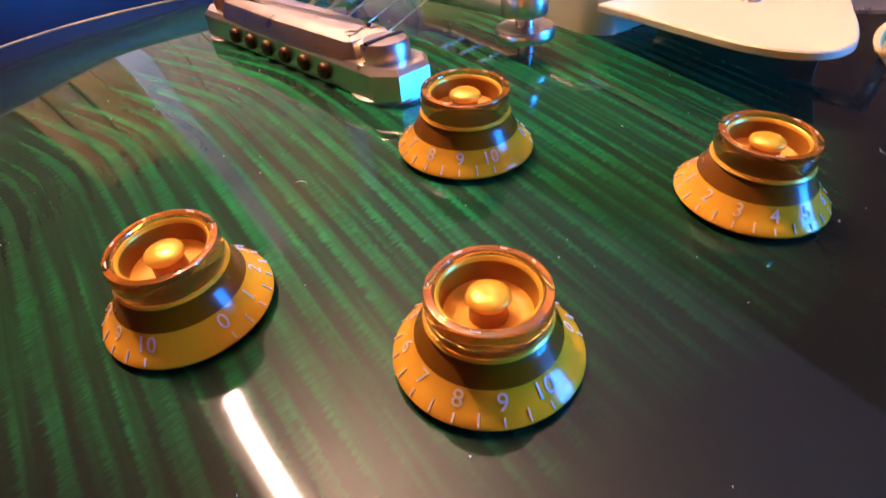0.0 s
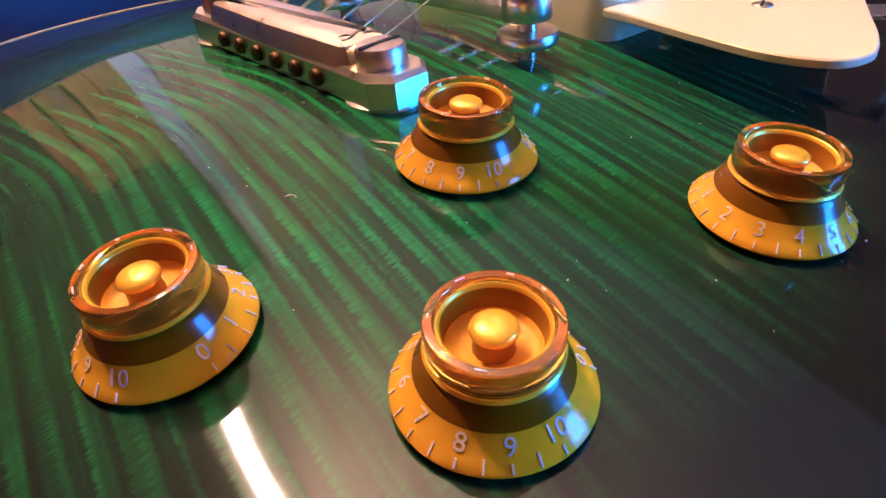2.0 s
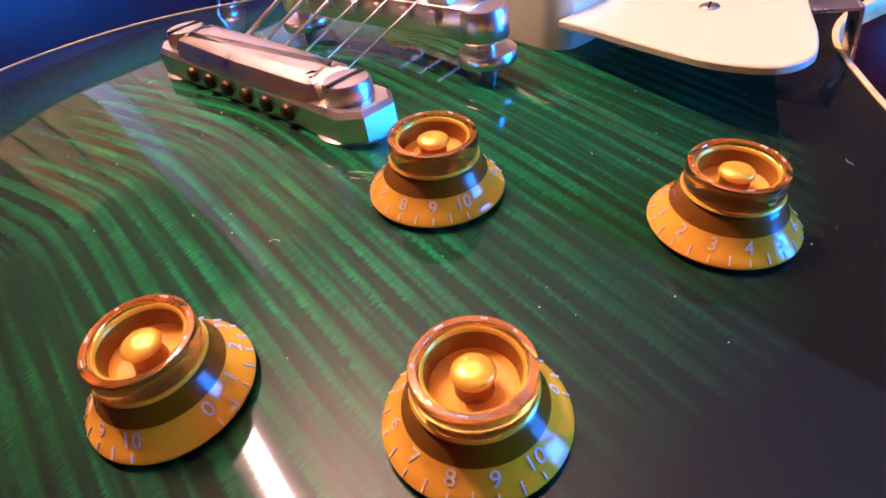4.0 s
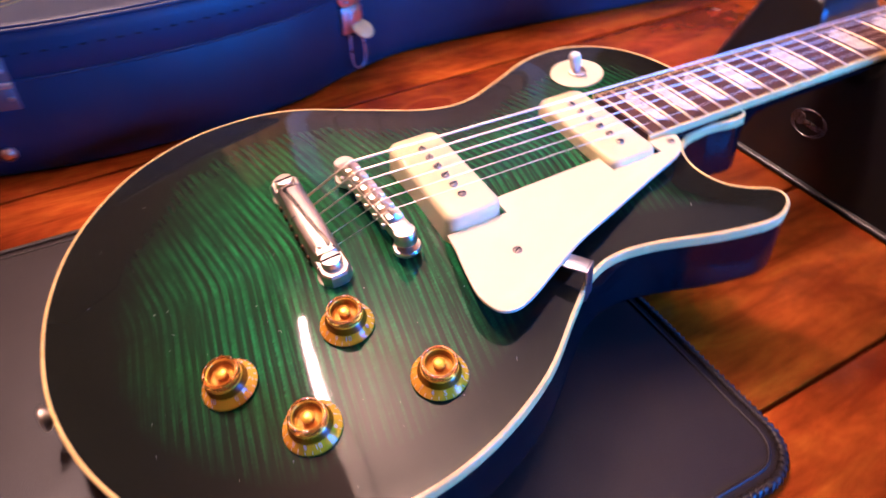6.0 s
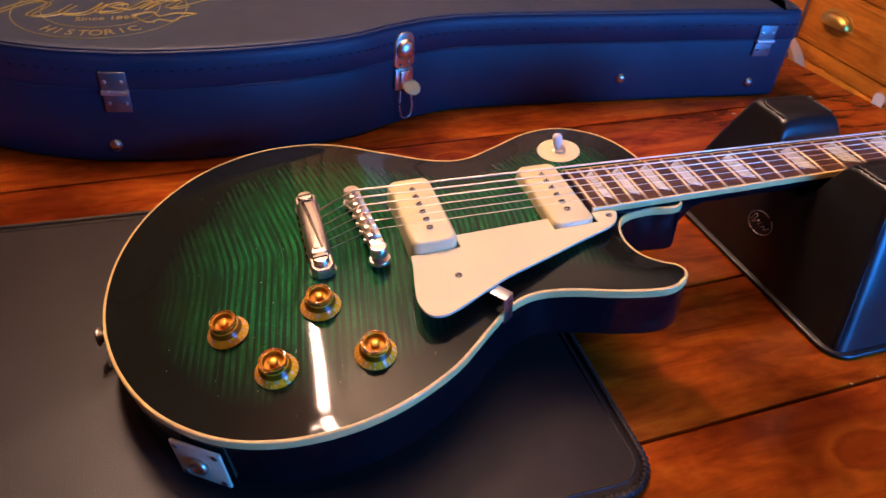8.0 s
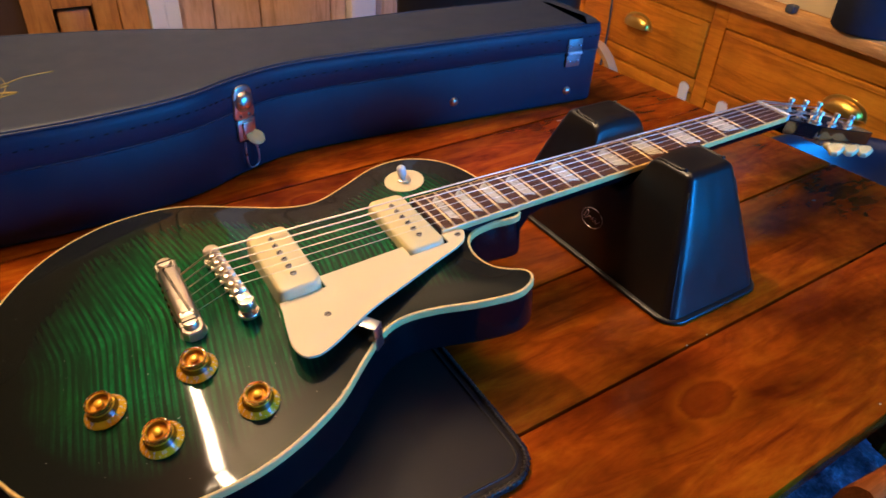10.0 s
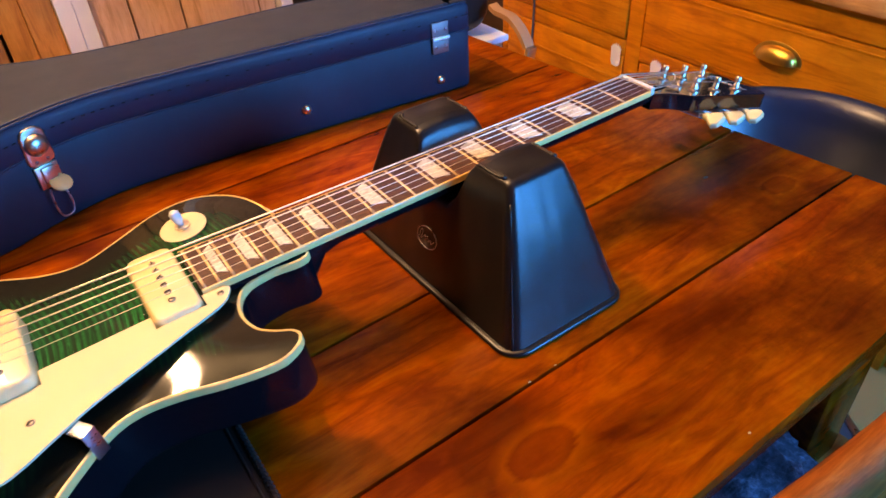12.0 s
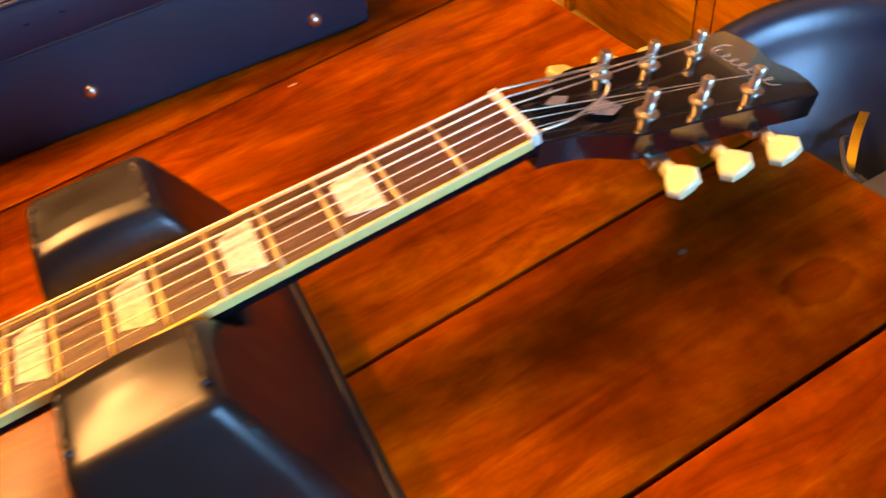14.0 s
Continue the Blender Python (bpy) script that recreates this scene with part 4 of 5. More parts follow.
# knobs
def knob(x, y, first):
    """first: the bearing of the numeral 0."""
    gx = (carve(x + 0.01, y) - carve(x - 0.01, y)) / 0.02
    gy = (carve(x, y + 0.01) - carve(x, y - 0.01)) / 0.02
    nrm = Vector((-gx, -gy, 1)).normalized()
    x, y = x - 0.0125 * nrm.x, y - 0.0125 * nrm.y
    m = Matrix.Translation((x, y, carve(x, y))) @ Vector((0, 0, 1)).rotation_difference(nrm).to_matrix().to_4x4() @ pose(0, 0, 0.0009)
    mm = 0.001
    skirt = [(12.8, 0.0), (13.35, 0.0), (13.55, 0.35), (13.35, 0.8), (12.4, 1.7), (11.6, 2.55), (10.85, 3.5), (10.3, 4.4)]
    k = part("knob", lathe([(r * mm, z * mm) for r, z in skirt], 56, m), M["amber"], guitar, "amber plastic bell knob with pale numerals", smooth=True, angle=45)
    def turned(name, prof, mat, label="", closed=False, steps=48):
        return part(name, lathe([(r * mm, z * mm) for r, z in prof], steps, m, closed=closed), mat, k, label, smooth=True, angle=45)

    # the shade under the skirt is put into a brown underside
    turned("underside", [(0, 0.6), (12.8, 0.0)], M["amber_shaded_wall"])
    # upper skirt; the crown's dark reflection is painted in as a browner band
    turned("collar", [(10.3, 4.4), (9.75, 5.3), (9.2, 6.3), (8.75, 7.1), (8.3, 7.4), (6.6, 7.42)], M["amber_shade"], "upper skirt with its dark reflection painted in")
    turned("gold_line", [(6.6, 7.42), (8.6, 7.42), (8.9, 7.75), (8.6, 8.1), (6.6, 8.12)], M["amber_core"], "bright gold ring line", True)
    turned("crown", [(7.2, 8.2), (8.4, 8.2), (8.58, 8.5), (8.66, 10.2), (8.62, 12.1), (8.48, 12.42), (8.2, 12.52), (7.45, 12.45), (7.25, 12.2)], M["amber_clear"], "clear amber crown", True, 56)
    # core browned to give the dark look through the clear crown
    turned("core", [(7.1, 8.15), (7.1, 11.3)], M["amber_shaded_wall"], "core browned for the dark seen through the crown")
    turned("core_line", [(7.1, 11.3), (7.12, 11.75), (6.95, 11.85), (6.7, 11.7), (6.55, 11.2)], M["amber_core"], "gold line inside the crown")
    # recess shade put into a browner wall and stem, floor kept lighter
    turned("well", [(6.55, 11.2), (6.3, 9.8), (6.1, 8.2)], M["amber_shaded_well"], "well wall browned for its recess shade")
    turned("well_floor", [(6.1, 8.2), (5.5, 7.65), (4.2, 7.4), (2.4, 7.4)], M["amber_mid"])
    turned("stem", [(2.75, 7.3), (2.6, 8.4), (2.55, 10.4)], M["amber_shaded_well"], "stem in the same shaded amber", steps=14)
    turned("button", [(2.5, 10.3), (2.95, 10.4), (3.1, 10.7), (2.98, 11.15), (2.4, 11.55), (1.3, 11.85), (0.6, 11.9), (0, 11.8)], M["amber_core"], "gold centre button", steps=32)
    # pale dashes that paint the numerals' reflections onto the rim
    for n in range(6):
        a = radians(first + 30 + 44 * n + 9 * math.sin(5 * n))
        span = 0.07 + 0.05 * (n % 3)
        arc = [m @ Vector((7.9 * mm * math.cos(a + span * (i / 3 - 0.5)), 7.9 * mm * math.sin(a + span * (i / 3 - 0.5)), 12.53 * mm)) for i in range(4)]
        part("rim_mark", tube(arc, 0.00014, 5), M["white_print"], k)
    slope = math.degrees(math.atan2(2.7, 2.4))
    for n in range(11):
        a = first + 30 * n
        sp = m @ pose(0, 0, 0, 0, 0, a) @ pose(0.01135, 0, 0.00302, 0, 0, 90) @ pose(0, 0, 0, slope + 2, 0, 0)
        bm = letters(str(n), 0.0034, 0.00004)
        bmesh.ops.transform(bm, matrix=sp, verts=bm.verts)
        part("numeral", bm, M["white_print"], k)
    bm = bmesh.new()
    for n in range(24):
        a = first + 15 * n
        if a > first + 300:
            break
        sp = m @ pose(0, 0, 0, 0, 0, a) @ pose(0.0128, 0, 0.00142, 0, 0, 90) @ pose(0, 0, 0, slope - 4, 0, 0)
        join(bm, box(bmesh.new(), -0.00012, 0.00012, -0.0009, 0.0003 if n % 2 == 0 else 0.0009, -0.0001, 0.0001), sp)
    tagged(part("dial_print", bm, M["white_print"], k), kind="stuff")
    return k


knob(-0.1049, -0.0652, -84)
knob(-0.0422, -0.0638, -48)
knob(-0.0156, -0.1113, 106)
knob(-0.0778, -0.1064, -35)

# toggle switch
sx, sy = 0.188, 0.0665
sz = carve(sx, sy)
sm = pose(sx, sy, sz + 0.0004)
ring = part("toggle_switch", lathe([(0, 0.0004), (0.0062, 0.0006), (0.0145, 0.0006), (0.0185, 0.0002), (0.0186, 0.001), (0.0145, 0.0017), (0.0065, 0.0017), (0, 0.0016)], 40, sm), M["cream"], guitar, "cream toggle switch ring", smooth=True, angle=40)
part("nut_ring", lathe([(0.0, 0.0015), (0.0062, 0.0017), (0.006, 0.0032), (0.0045, 0.0038), (0, 0.0038)], 24, sm), M["chrome"], ring, smooth=True, angle=40)
part("tip", lathe([(0.0022, 0.003), (0.0024, 0.006), (0.0038, 0.0075), (0.0043, 0.012), (0.004, 0.0158), (0.0026, 0.0174), (0, 0.0178)], 20, sm @ pose(0, 0, 0, 0, -8, 0)), M["nut"], ring, "white switch tip", smooth=True)

# dust and a few fibres on the lacquer
bm = bmesh.new()
rng = random.Random(7)
for k in range(150):
    x, y = rng.uniform(-0.17, 0.2), rng.uniform(-0.14, 0.15)
    if not inside(x, y) or rim_gap(x, y) < 0.012:
        continue
    r = rng.choice((0.00008, 0.0001, 0.00013, 0.0002))
    join(bm, lathe([(r, 0.0), (r * 0.8, r * 0.7), (0, r)], 6, pose(x, y, carve(x, y) + 0.00012, 0, 0, rng.uniform(0, 360))))
for k in range(4):
    x, y, a = rng.uniform(-0.1, 0.03), rng.uniform(-0.12, 0.0), rng.uniform(0, 6.28)
    pts = [(x + 0.0006 * i * math.cos(a + 0.3 * i), y + 0.0006 * i * math.sin(a + 0.3 * i)) for i in range(5)]
    if all(inside(*p) for p in pts):
        join(bm, tube([(px, py, carve(px, py) + 0.0002) for px, py in pts], 0.000035, 4))
tagged(part("dust", bm, M["paper"], guitar, "pale dust specks and fibres"), kind="stuff")

# jack plate and strap button on the rim
plate = part("jack_plate", box(bmesh.new(), -0.018, 0.018, -0.0012, 0.0012, -0.0175, 0.0175, bevel=0.0011, m=pose(-0.1325, -0.1315, -0.0285, 0, 0, -37)), M["cream"], guitar, "square cream jack plate", smooth=True, angle=40)
part("jack_socket", lathe([(0, 0.0), (0.0062, 0), (0.006, 0.003), (0.0036, 0.004), (0.0032, 0.0), (0, 0.0)], 20, pose(-0.1325, -0.1315, -0.0285, 0, 0, -37) @ pose(0, -0.0012, 0, 90, 0, 0)), M["chrome"], plate, smooth=True)
for dx in (-0.014, 0.014):
    for dz in (-0.0135, 0.0135):
        part("screw", dome(0.0022, 0.001, pose(-0.1325, -0.1315, -0.0285, 0, 0, -37) @ pose(dx, -0.0012, dz, 90, 0, 0), 12), M["screw_dark"], plate)
part("strap_button", lathe([(0.0, 0), (0.004, 0), (0.0032, 0.004), (0.0035, 0.008), (0.0068, 0.0105), (0.0068, 0.012), (0, 0.0135)], 20, pose(-0.1875, -0.005, -0.024, 0, -90, 0)), M["chrome"], guitar, "nickel strap button", smooth=True)
part("strap_button", lathe([(0.0, 0), (0.004, 0), (0.0032, 0.004), (0.0035, 0.008), (0.0068, 0.0105), (0.0068, 0.012), (0, 0.0135)], 20, pose(0.2475, 0.064, -0.024, 0, 70, 15)), M["chrome"], guitar, "nickel strap button", smooth=True)

# ---- the neck rest ----
CX, CH, HW, TOPW = 0.427, 0.131, 0.065, 0.0295
RY0, RY1 = -0.131, 0.131
rest = thing("neck_rest", "black leather neck rest with a notch for the guitar neck", "neck rest",
             pose(CX, 0, 0, 0, 0, 1.2) @ pose(-CX, 0, 0))
TOPY = 0.084
NOTCH = [(-0.2, 0.1315), (-0.048, 0.1315), (-0.040, 0.1295), (-0.035, 0.123), (-0.027, 0.097), (-0.02, 0.089), (0.018, 0.089), (0.026, 0.096), (0.035, 0.121), (0.040, 0.1275), (0.047, 0.1295), (0.2, 0.1295)]


def rest_height(y):
    return float(np.interp(y, [p[0] for p in NOTCH], [p[1] for p in NOTCH]))


def rest_half(z):
    """Half width of the rest at a height."""
    return HW - (HW - TOPW) * z / CH


def rest_plan(j, hx, hy, r):
    """Half of a rounded rectangle, from the middle of the front round the left side to the middle of the back, with its outward normal."""
    if j < 8:
        return -(hx - r) * j / 8, -hy, 0, -1
    if j < 16:
        a = radians(90 * (j - 8) / 8)
        return -(hx - r) - r * math.sin(a), -(hy - r) - r * math.cos(a), -math.sin(a), -math.cos(a)
    if j <= 116:
        return -hx, -(hy - r) + 2 * (hy - r) * (j - 16) / 100, -1, 0
    if j <= 124:
        a = radians(90 * (j - 116) / 8)
        return -(hx - r) - r * math.cos(a), (hy - r) + r * math.sin(a), -math.cos(a), math.sin(a)
    return -(hx - r) * (132 - j) / 8, hy, 0, 1


def rest_column(j):
    """The skin from the table up to the rounded top edge, at one place of the half outline."""
    bx, by, nx, ny = rest_plan(j, HW, RY1, 0.013)
    tx, ty, _, _ = rest_plan(j, TOPW, TOPY, 0.0065)
    h = CH
    for _ in range(6):
        h = rest_height(by + (ty - by) * h / CH)
    out = []
    for k in range(15):
        if k < 10:
            z, cut = (h - 0.0058) * k / 9, 0.0
        else:
            a = radians(18 * (k - 9))
            z, cut = h - 0.0058 * (1 - math.sin(a)), 0.0058 * (1 - math.cos(a))
        f = z / CH
        x, y = bx + (tx - bx) * f, by + (ty - by) * f
        swell = 0.0032 * math.sin(math.pi * min(f, 1)) * (max(1 - (y / 0.1) ** 2, 0) if abs(nx) > 0.99 else max(1 - (x / 0.06) ** 2, 0) * 0.9)
        if k < 9:
            swell += 0.0007 * min(k / 3, 1) * noise.noise(Vector((x * 50, y * 50, z * 40)))
        x = min(x + (swell - cut) * nx, 0.0)
        out.append((x, y + (swell - cut) * ny, max(z, 0.0004)))
    return out


bm = bmesh.new()
rows = []
for j in range(133):
    left = rest_column(j)
    e = left[-1]
    rim = min(max((TOPY - 0.007 - abs(e[1])) / 0.02, 0), 1)
    puff = 0.002 * rim * rim * (3 - 2 * rim) if e[2] > 0.11 else 0.0
    top = [(e[0] * (1 - k / 8), e[1], e[2] + puff * math.sin(math.pi * k / 16)) for k in range(1, 16)] if 8 <= j <= 124 else []
    right = [(-x, y, z) for x, y, z in left[::-1]]
    rows.append([[bm.verts.new((CX + x, y, z)) for x, y, z in run] for run in (left, top, right)])
for (la, ta, ra), (lb, tb, rb) in zip(rows, rows[1:]):
    for a, b in ((la[-1:] + ta + ra[:1], lb[-1:] + tb + rb[:1]), (la, lb), (ra, rb)):
        if len(a) == len(b) and len(a) > 2:
            for i in range(len(a) - 1):
                bm.faces.new((a[i], a[i + 1], b[i + 1], b[i]))
bmesh.ops.remove_doubles(bm, verts=bm.verts, dist=0.00005)
bmesh.ops.dissolve_degenerate(bm, edges=bm.edges, dist=0.00005)
part("cushion", bm, M["leather"], rest, smooth=True, angle=70)
foot = [(CX - HW - 0.002, RY0 - 0.002), (CX + HW + 0.002, RY0 - 0.002), (CX + HW + 0.002, RY1 + 0.002), (CX - HW - 0.002, RY1 + 0.002)]
fl = []
for (cx, cy), (dx, dy), a0 in zip(foot, ((1, 1), (-1, 1), (-1, -1), (1, -1)), (180, 270, 0, 90)):
    fl += [(cx + dx * 0.02 + 0.02 * math.cos(radians(a0 + k * 15)), cy + dy * 0.02 + 0.02 * math.sin(radians(a0 + k * 15))) for k in range(7)]
part("base_welt", loft(fl, [(-0.0004, 0.0), (-0.002, 0.0014), (-0.002, 0.0032), (-0.0004, 0.0046), (0.003, 0.0048)]), M["leather"], rest, "stitched leather base welt", smooth=True, angle=60)
for side in (-1, 1):
    for end in (-1, 1):
        pts = []
        for k in range(15):
            z = 0.005 + (CH - 0.02) * k / 14
            r = 0.013 - 0.0065 * z / CH
            front = RY1 - (RY1 - TOPY) * z / CH
            pts.append((CX + side * (rest_half(z) - r * 0.293 + 0.0003), end * (front - r * 0.293 + 0.0003), z))
        part("seam_cord", tube(pts, 0.0011, 6), M["leather"], rest, "leather seam cord", smooth=True)
    # folded seams along the top edges, gathered into a small pucker at the outer end
    for y0, y1 in ((-0.0745, -0.041), (0.0745, 0.044)):
        pts, wide = [], []
        for k in range(19):
            f = k / 18
            y = y0 + (y1 - y0) * f
            pts.append((CX + side * (rest_half(0.128) - 0.0028 - 0.0014 * math.exp(-((f - 0.06) / 0.07) ** 2)), y,
                        rest_height(y) - 0.0012 + 0.0004 * math.sin(k * 2.1) + 0.0009 * math.exp(-((f - 0.06) / 0.07) ** 2)))
            wide.append(0.0016 + 0.0003 * math.sin(k * 1.7) + 0.0005 * math.exp(-((f - 0.05) / 0.06) ** 2))
        part("seam_fold", tube(pts, wide, 8), M["leather"], rest, "puckered leather seam fold", smooth=True)
# thread along the base welt, hardly darker than the leather
bm = bmesh.new()
run = 0.0
for a, b in zip(fl, fl[1:] + fl[:1]):
    a, b = Vector((*a, 0.0046)), Vector((*b, 0.0046))
    d = (b - a).normalized()
    side = Vector((-d.y, d.x, 0))
    while run < (b - a).length:
        p = a + d * run + side * 0.0012
        join(bm, tube([p - d * 0.0014 - Vector((0, 0, 0.0006)), p, p + d * 0.0014 - Vector((0, 0, 0.0006))], 0.0005, 4, False))
        run += 0.0048
    run -= (b - a).length
tagged(part("welt_stitches", bm, M["thread"], rest, "dark thread stitches along the welt"), kind="stuff")
# oval maker's mark on the face towards the body
ang = math.degrees(math.atan2(CH, HW - TOPW))
lm = pose(CX - rest_half(0.047) - 0.0040, -0.002, 0.047, 0, 0, -90) @ pose(0, 0, 0, ang, 0, 0)
ov = [(0.0145 * math.cos(a), 0.0098 * math.sin(a), 0.0) for a in (2 * math.pi * k / 40 for k in range(41))]
bm = tube([lm @ Vector(p) for p in ov], 0.0005, 5, False)
script = curve_through([(-0.011, -0.003), (-0.0095, 0.0045), (-0.0065, 0.003), (-0.0085, -0.004), (-0.003, 0.001), (-0.001, -0.003), (0.001, 0.0015), (0.003, -0.003), (0.005, 0.0015), (0.007, -0.003), (0.011, 0.001)], 4, False)
join(bm, tube([lm @ Vector((x, y, 0)) for x, y in script], 0.0005, 5, False))
part("maker_mark", bm, M["steel"], rest, "silver oval maker's mark", smooth=True)

# ---- the guitar case ----
case = thing("guitar_case", "closed black vinyl guitar case with chrome latches and a gold crest", "guitar case")
CASE = [(0.640, 0.318), (0.52, 0.326), (0.36, 0.335), (0.23, 0.342), (0.16, 0.338), (0.10, 0.318), (0.05, 0.295), (-0.02, 0.28), (-0.10, 0.274), (-0.18, 0.279), (-0.26, 0.302), (-0.33, 0.342), (-0.372, 0.395), (-0.382, 0.46),
        (-0.358, 0.525), (-0.29, 0.56), (-0.21, 0.574), (-0.14, 0.573), (-0.06, 0.56), (0.02, 0.542), (0.09, 0.518), (0.15, 0.494), (0.22, 0.48), (0.32, 0.475), (0.45, 0.471), (0.60, 0.462), (0.648, 0.453), (0.661, 0.432), (0.662, 0.352), (0.655, 0.326)]
cl = curve_through(CASE, 6)
SEAM, LID = 0.082, 0.122
base = part("case_base", loft(cl, [(0.006, 0.0), (0.0015, 0.002), (0, 0.006), (0, SEAM - 0.002), (0.001, SEAM)]), M["vinyl"], case, smooth=True, angle=50)
lid = part("case_lid", loft(cl, [(0.001, SEAM + 0.0004), (-0.0008, SEAM + 0.002), (-0.0008, LID - 0.011), (0.0008, LID - 0.006), (0.004, LID - 0.002), (0.01, LID), (0.013, LID + 0.0002), (0.03, LID + 0.0003)]), M["vinyl"], case, "flat black vinyl lid", smooth=True, angle=50)
for d, z, r in ((0.0032, LID - 0.0028, 0.0019), (0.0064, LID - 0.0008, 0.0010)):
    ring_pts = [(*p, z) for p in inset(cl, d)]
    part("piping", tube(ring_pts + ring_pts[:2], r, 6, False), M["vinyl"], lid, "rolled vinyl piping", smooth=True)
seam_pts = [(*p, SEAM + 0.001) for p in inset(cl, -0.0006)]
part("seam_trim", tube(seam_pts + seam_pts[:2], 0.0016, 6, False), M["vinyl"], base, "lid seam trim", smooth=True)
bm = bmesh.new()
stitch = inset(cl, -0.001)
acc = 0.0
for a, b in zip(stitch, np.roll(stitch, -1, 0)):
    acc += float(np.linalg.norm(b - a))
    if a[1] < 0.4 and acc > 0.006:
        acc = 0.0
        mid, d = (a + b) / 2, (b - a) / np.linalg.norm(b - a)
        join(bm, tube([(*(mid - d * 0.002), LID - 0.019), (*(mid + d * 0.002), LID - 0.019)], 0.0008, 5))
tagged(part("stitches", bm, M["gap"], lid, "dark stitching along the lid"), kind="stuff")


def on_case(x):
    """The point of the case's near side at x, and the side's bearing there."""
    best = [(a, b) for a, b in zip(cl, cl[1:] + cl[:1]) if (a[0] - x) * (b[0] - x) <= 0 and (a[1] + b[1]) / 2 < 0.42]
    a, b = best[0]
    t = (x - a[0]) / (b[0] - a[0])
    return a[1] + t * (b[1] - a[1]), math.degrees(math.atan2(a[1] - b[1], a[0] - b[0]))


for x, z in ((0.410, 0.0345), (0.606, 0.0225), (-0.2, 0.022)):
    y, a = on_case(x)
    part("stud_foot", dome(0.0065, 0.005, pose(x, y, z, 90, 0, a)), M["chrome"], case, "domed chrome stud", smooth=True)
part("corner_stud", dome(0.006, 0.005, pose(0.6465, 0.3265, LID - 0.006, 55, 0, 25)), M["chrome"], case, "domed chrome stud", smooth=True)


def draw_latch(x):
    """Long domed latch with a hanging wire bail."""
    y, a = on_case(x)
    m = pose(x, y - 0.001, 0.0, 0, 0, a)
    body_line = curve_through([(-0.0125, -0.016), (0.0125, -0.016), (0.0135, 0.004), (0.0125, 0.017), (0.006, 0.0235), (-0.006, 0.0235), (-0.0125, 0.017), (-0.0135, 0.004)], 4)
    bm = loft(body_line, [(0.0006, 0), (0.0, 0.0012), (0.0008, 0.0026), (0.002, 0.003)])
    bmesh.ops.transform(bm, matrix=m @ pose(0, 0, SEAM + 0.007, 90, 0, 0), verts=bm.verts)
    l = part("latch", bm, M["chrome"], case, "tall chrome draw latch", smooth=True, angle=50)
    bulge = dome(0.0122, 0.0085, m @ pose(0, -0.0026, SEAM + 0.012, 90, 0, 0), 24)
    part("bulge", bulge, M["chrome"], l, smooth=True)
    for dx in (-0.006, 0.006):
        part("rivet", dome(0.0019, 0.0012, m @ pose(dx, -0.0028, SEAM - 0.0055, 90, 0, 0), 12), M["screw_dark"], l, smooth=True)
    bm = box(bmesh.new(), -0.0125, 0.0125, -0.004, 0.0, SEAM - 0.036, SEAM - 0.0105, bevel=0.0012, m=m)
    join(bm, box(bmesh.new(), -0.0075, 0.0075, -0.0075, -0.0038, SEAM - 0.034, SEAM - 0.012, bevel=0.0018, m=m))
    part("lower_plate", bm, M["chrome"], l, smooth=True, angle=40)
    bm = lathe([(0, 0), (0.0105, 0), (0.011, 0.0012), (0.0105, 0.0026), (0, 0.003)], 20, m @ pose(0.004, -0.012, SEAM - 0.032, 32, 0, 0))
    part("thumb_tab", bm, M["tab"], l, "brass thumb tab", smooth=True)
    wire = [(-0.007, -0.006, SEAM - 0.036), (-0.009, -0.0085, SEAM - 0.056), (-0.0055, -0.009, SEAM - 0.069), (0.0055, -0.009, SEAM - 0.069), (0.009, -0.0085, SEAM - 0.056), (0.007, -0.006, SEAM - 0.036)]
    part("bail", tube(curve_through([tuple(m @ Vector(p)) for p in wire], 5, False), 0.0011, 8), M["steel"], l, "hanging wire bail", smooth=True)


def plate_latch(x, up=0.0):
    """Two riveted plates across the seam."""
    y, a = on_case(x)
    m = pose(x, y - 0.001, SEAM + up, 0, 0, a)
    hinge = None
    for z0, z1 in ((0.0015, 0.021), (-0.021, -0.0015)):
        p = part("latch_plate", box(bmesh.new(), -0.0125, 0.0125, -0.003, 0.0, z0, z1, bevel=0.0012, m=m), M["clasp"], case, "chrome latch plate", smooth=True, angle=40)
        hinge = hinge or p
        for dx in (-0.008, 0.008):
            part("rivet", dome(0.0022, 0.0014, m @ pose(dx, -0.003, (z0 + z1) / 2, 90, 0, 0), 12), M["steel"], p, smooth=True)
    part("hinge_barrel", tube([m @ Vector((-0.0125, -0.0035, 0)), m @ Vector((0.0125, -0.0035, 0))], 0.0026, 10), M["latch"], hinge, smooth=True, angle=40)


draw_latch(0.112)
plate_latch(0.607)
plate_latch(-0.188)

# gold crest printed on the lid
crest = bmesh.new()
cm = pose(-0.2, 0.397, LID + 0.0004)
for rx, ry, r in ((0.086, 0.083, 0.0006), (0.058, 0.054, 0.0005)):
    ring_pts = [cm @ Vector((rx * math.cos(t), ry * math.sin(t), 0)) for t in (2 * math.pi * k / 72 for k in range(73))]
    join(crest, tube(ring_pts, r, 4, False))
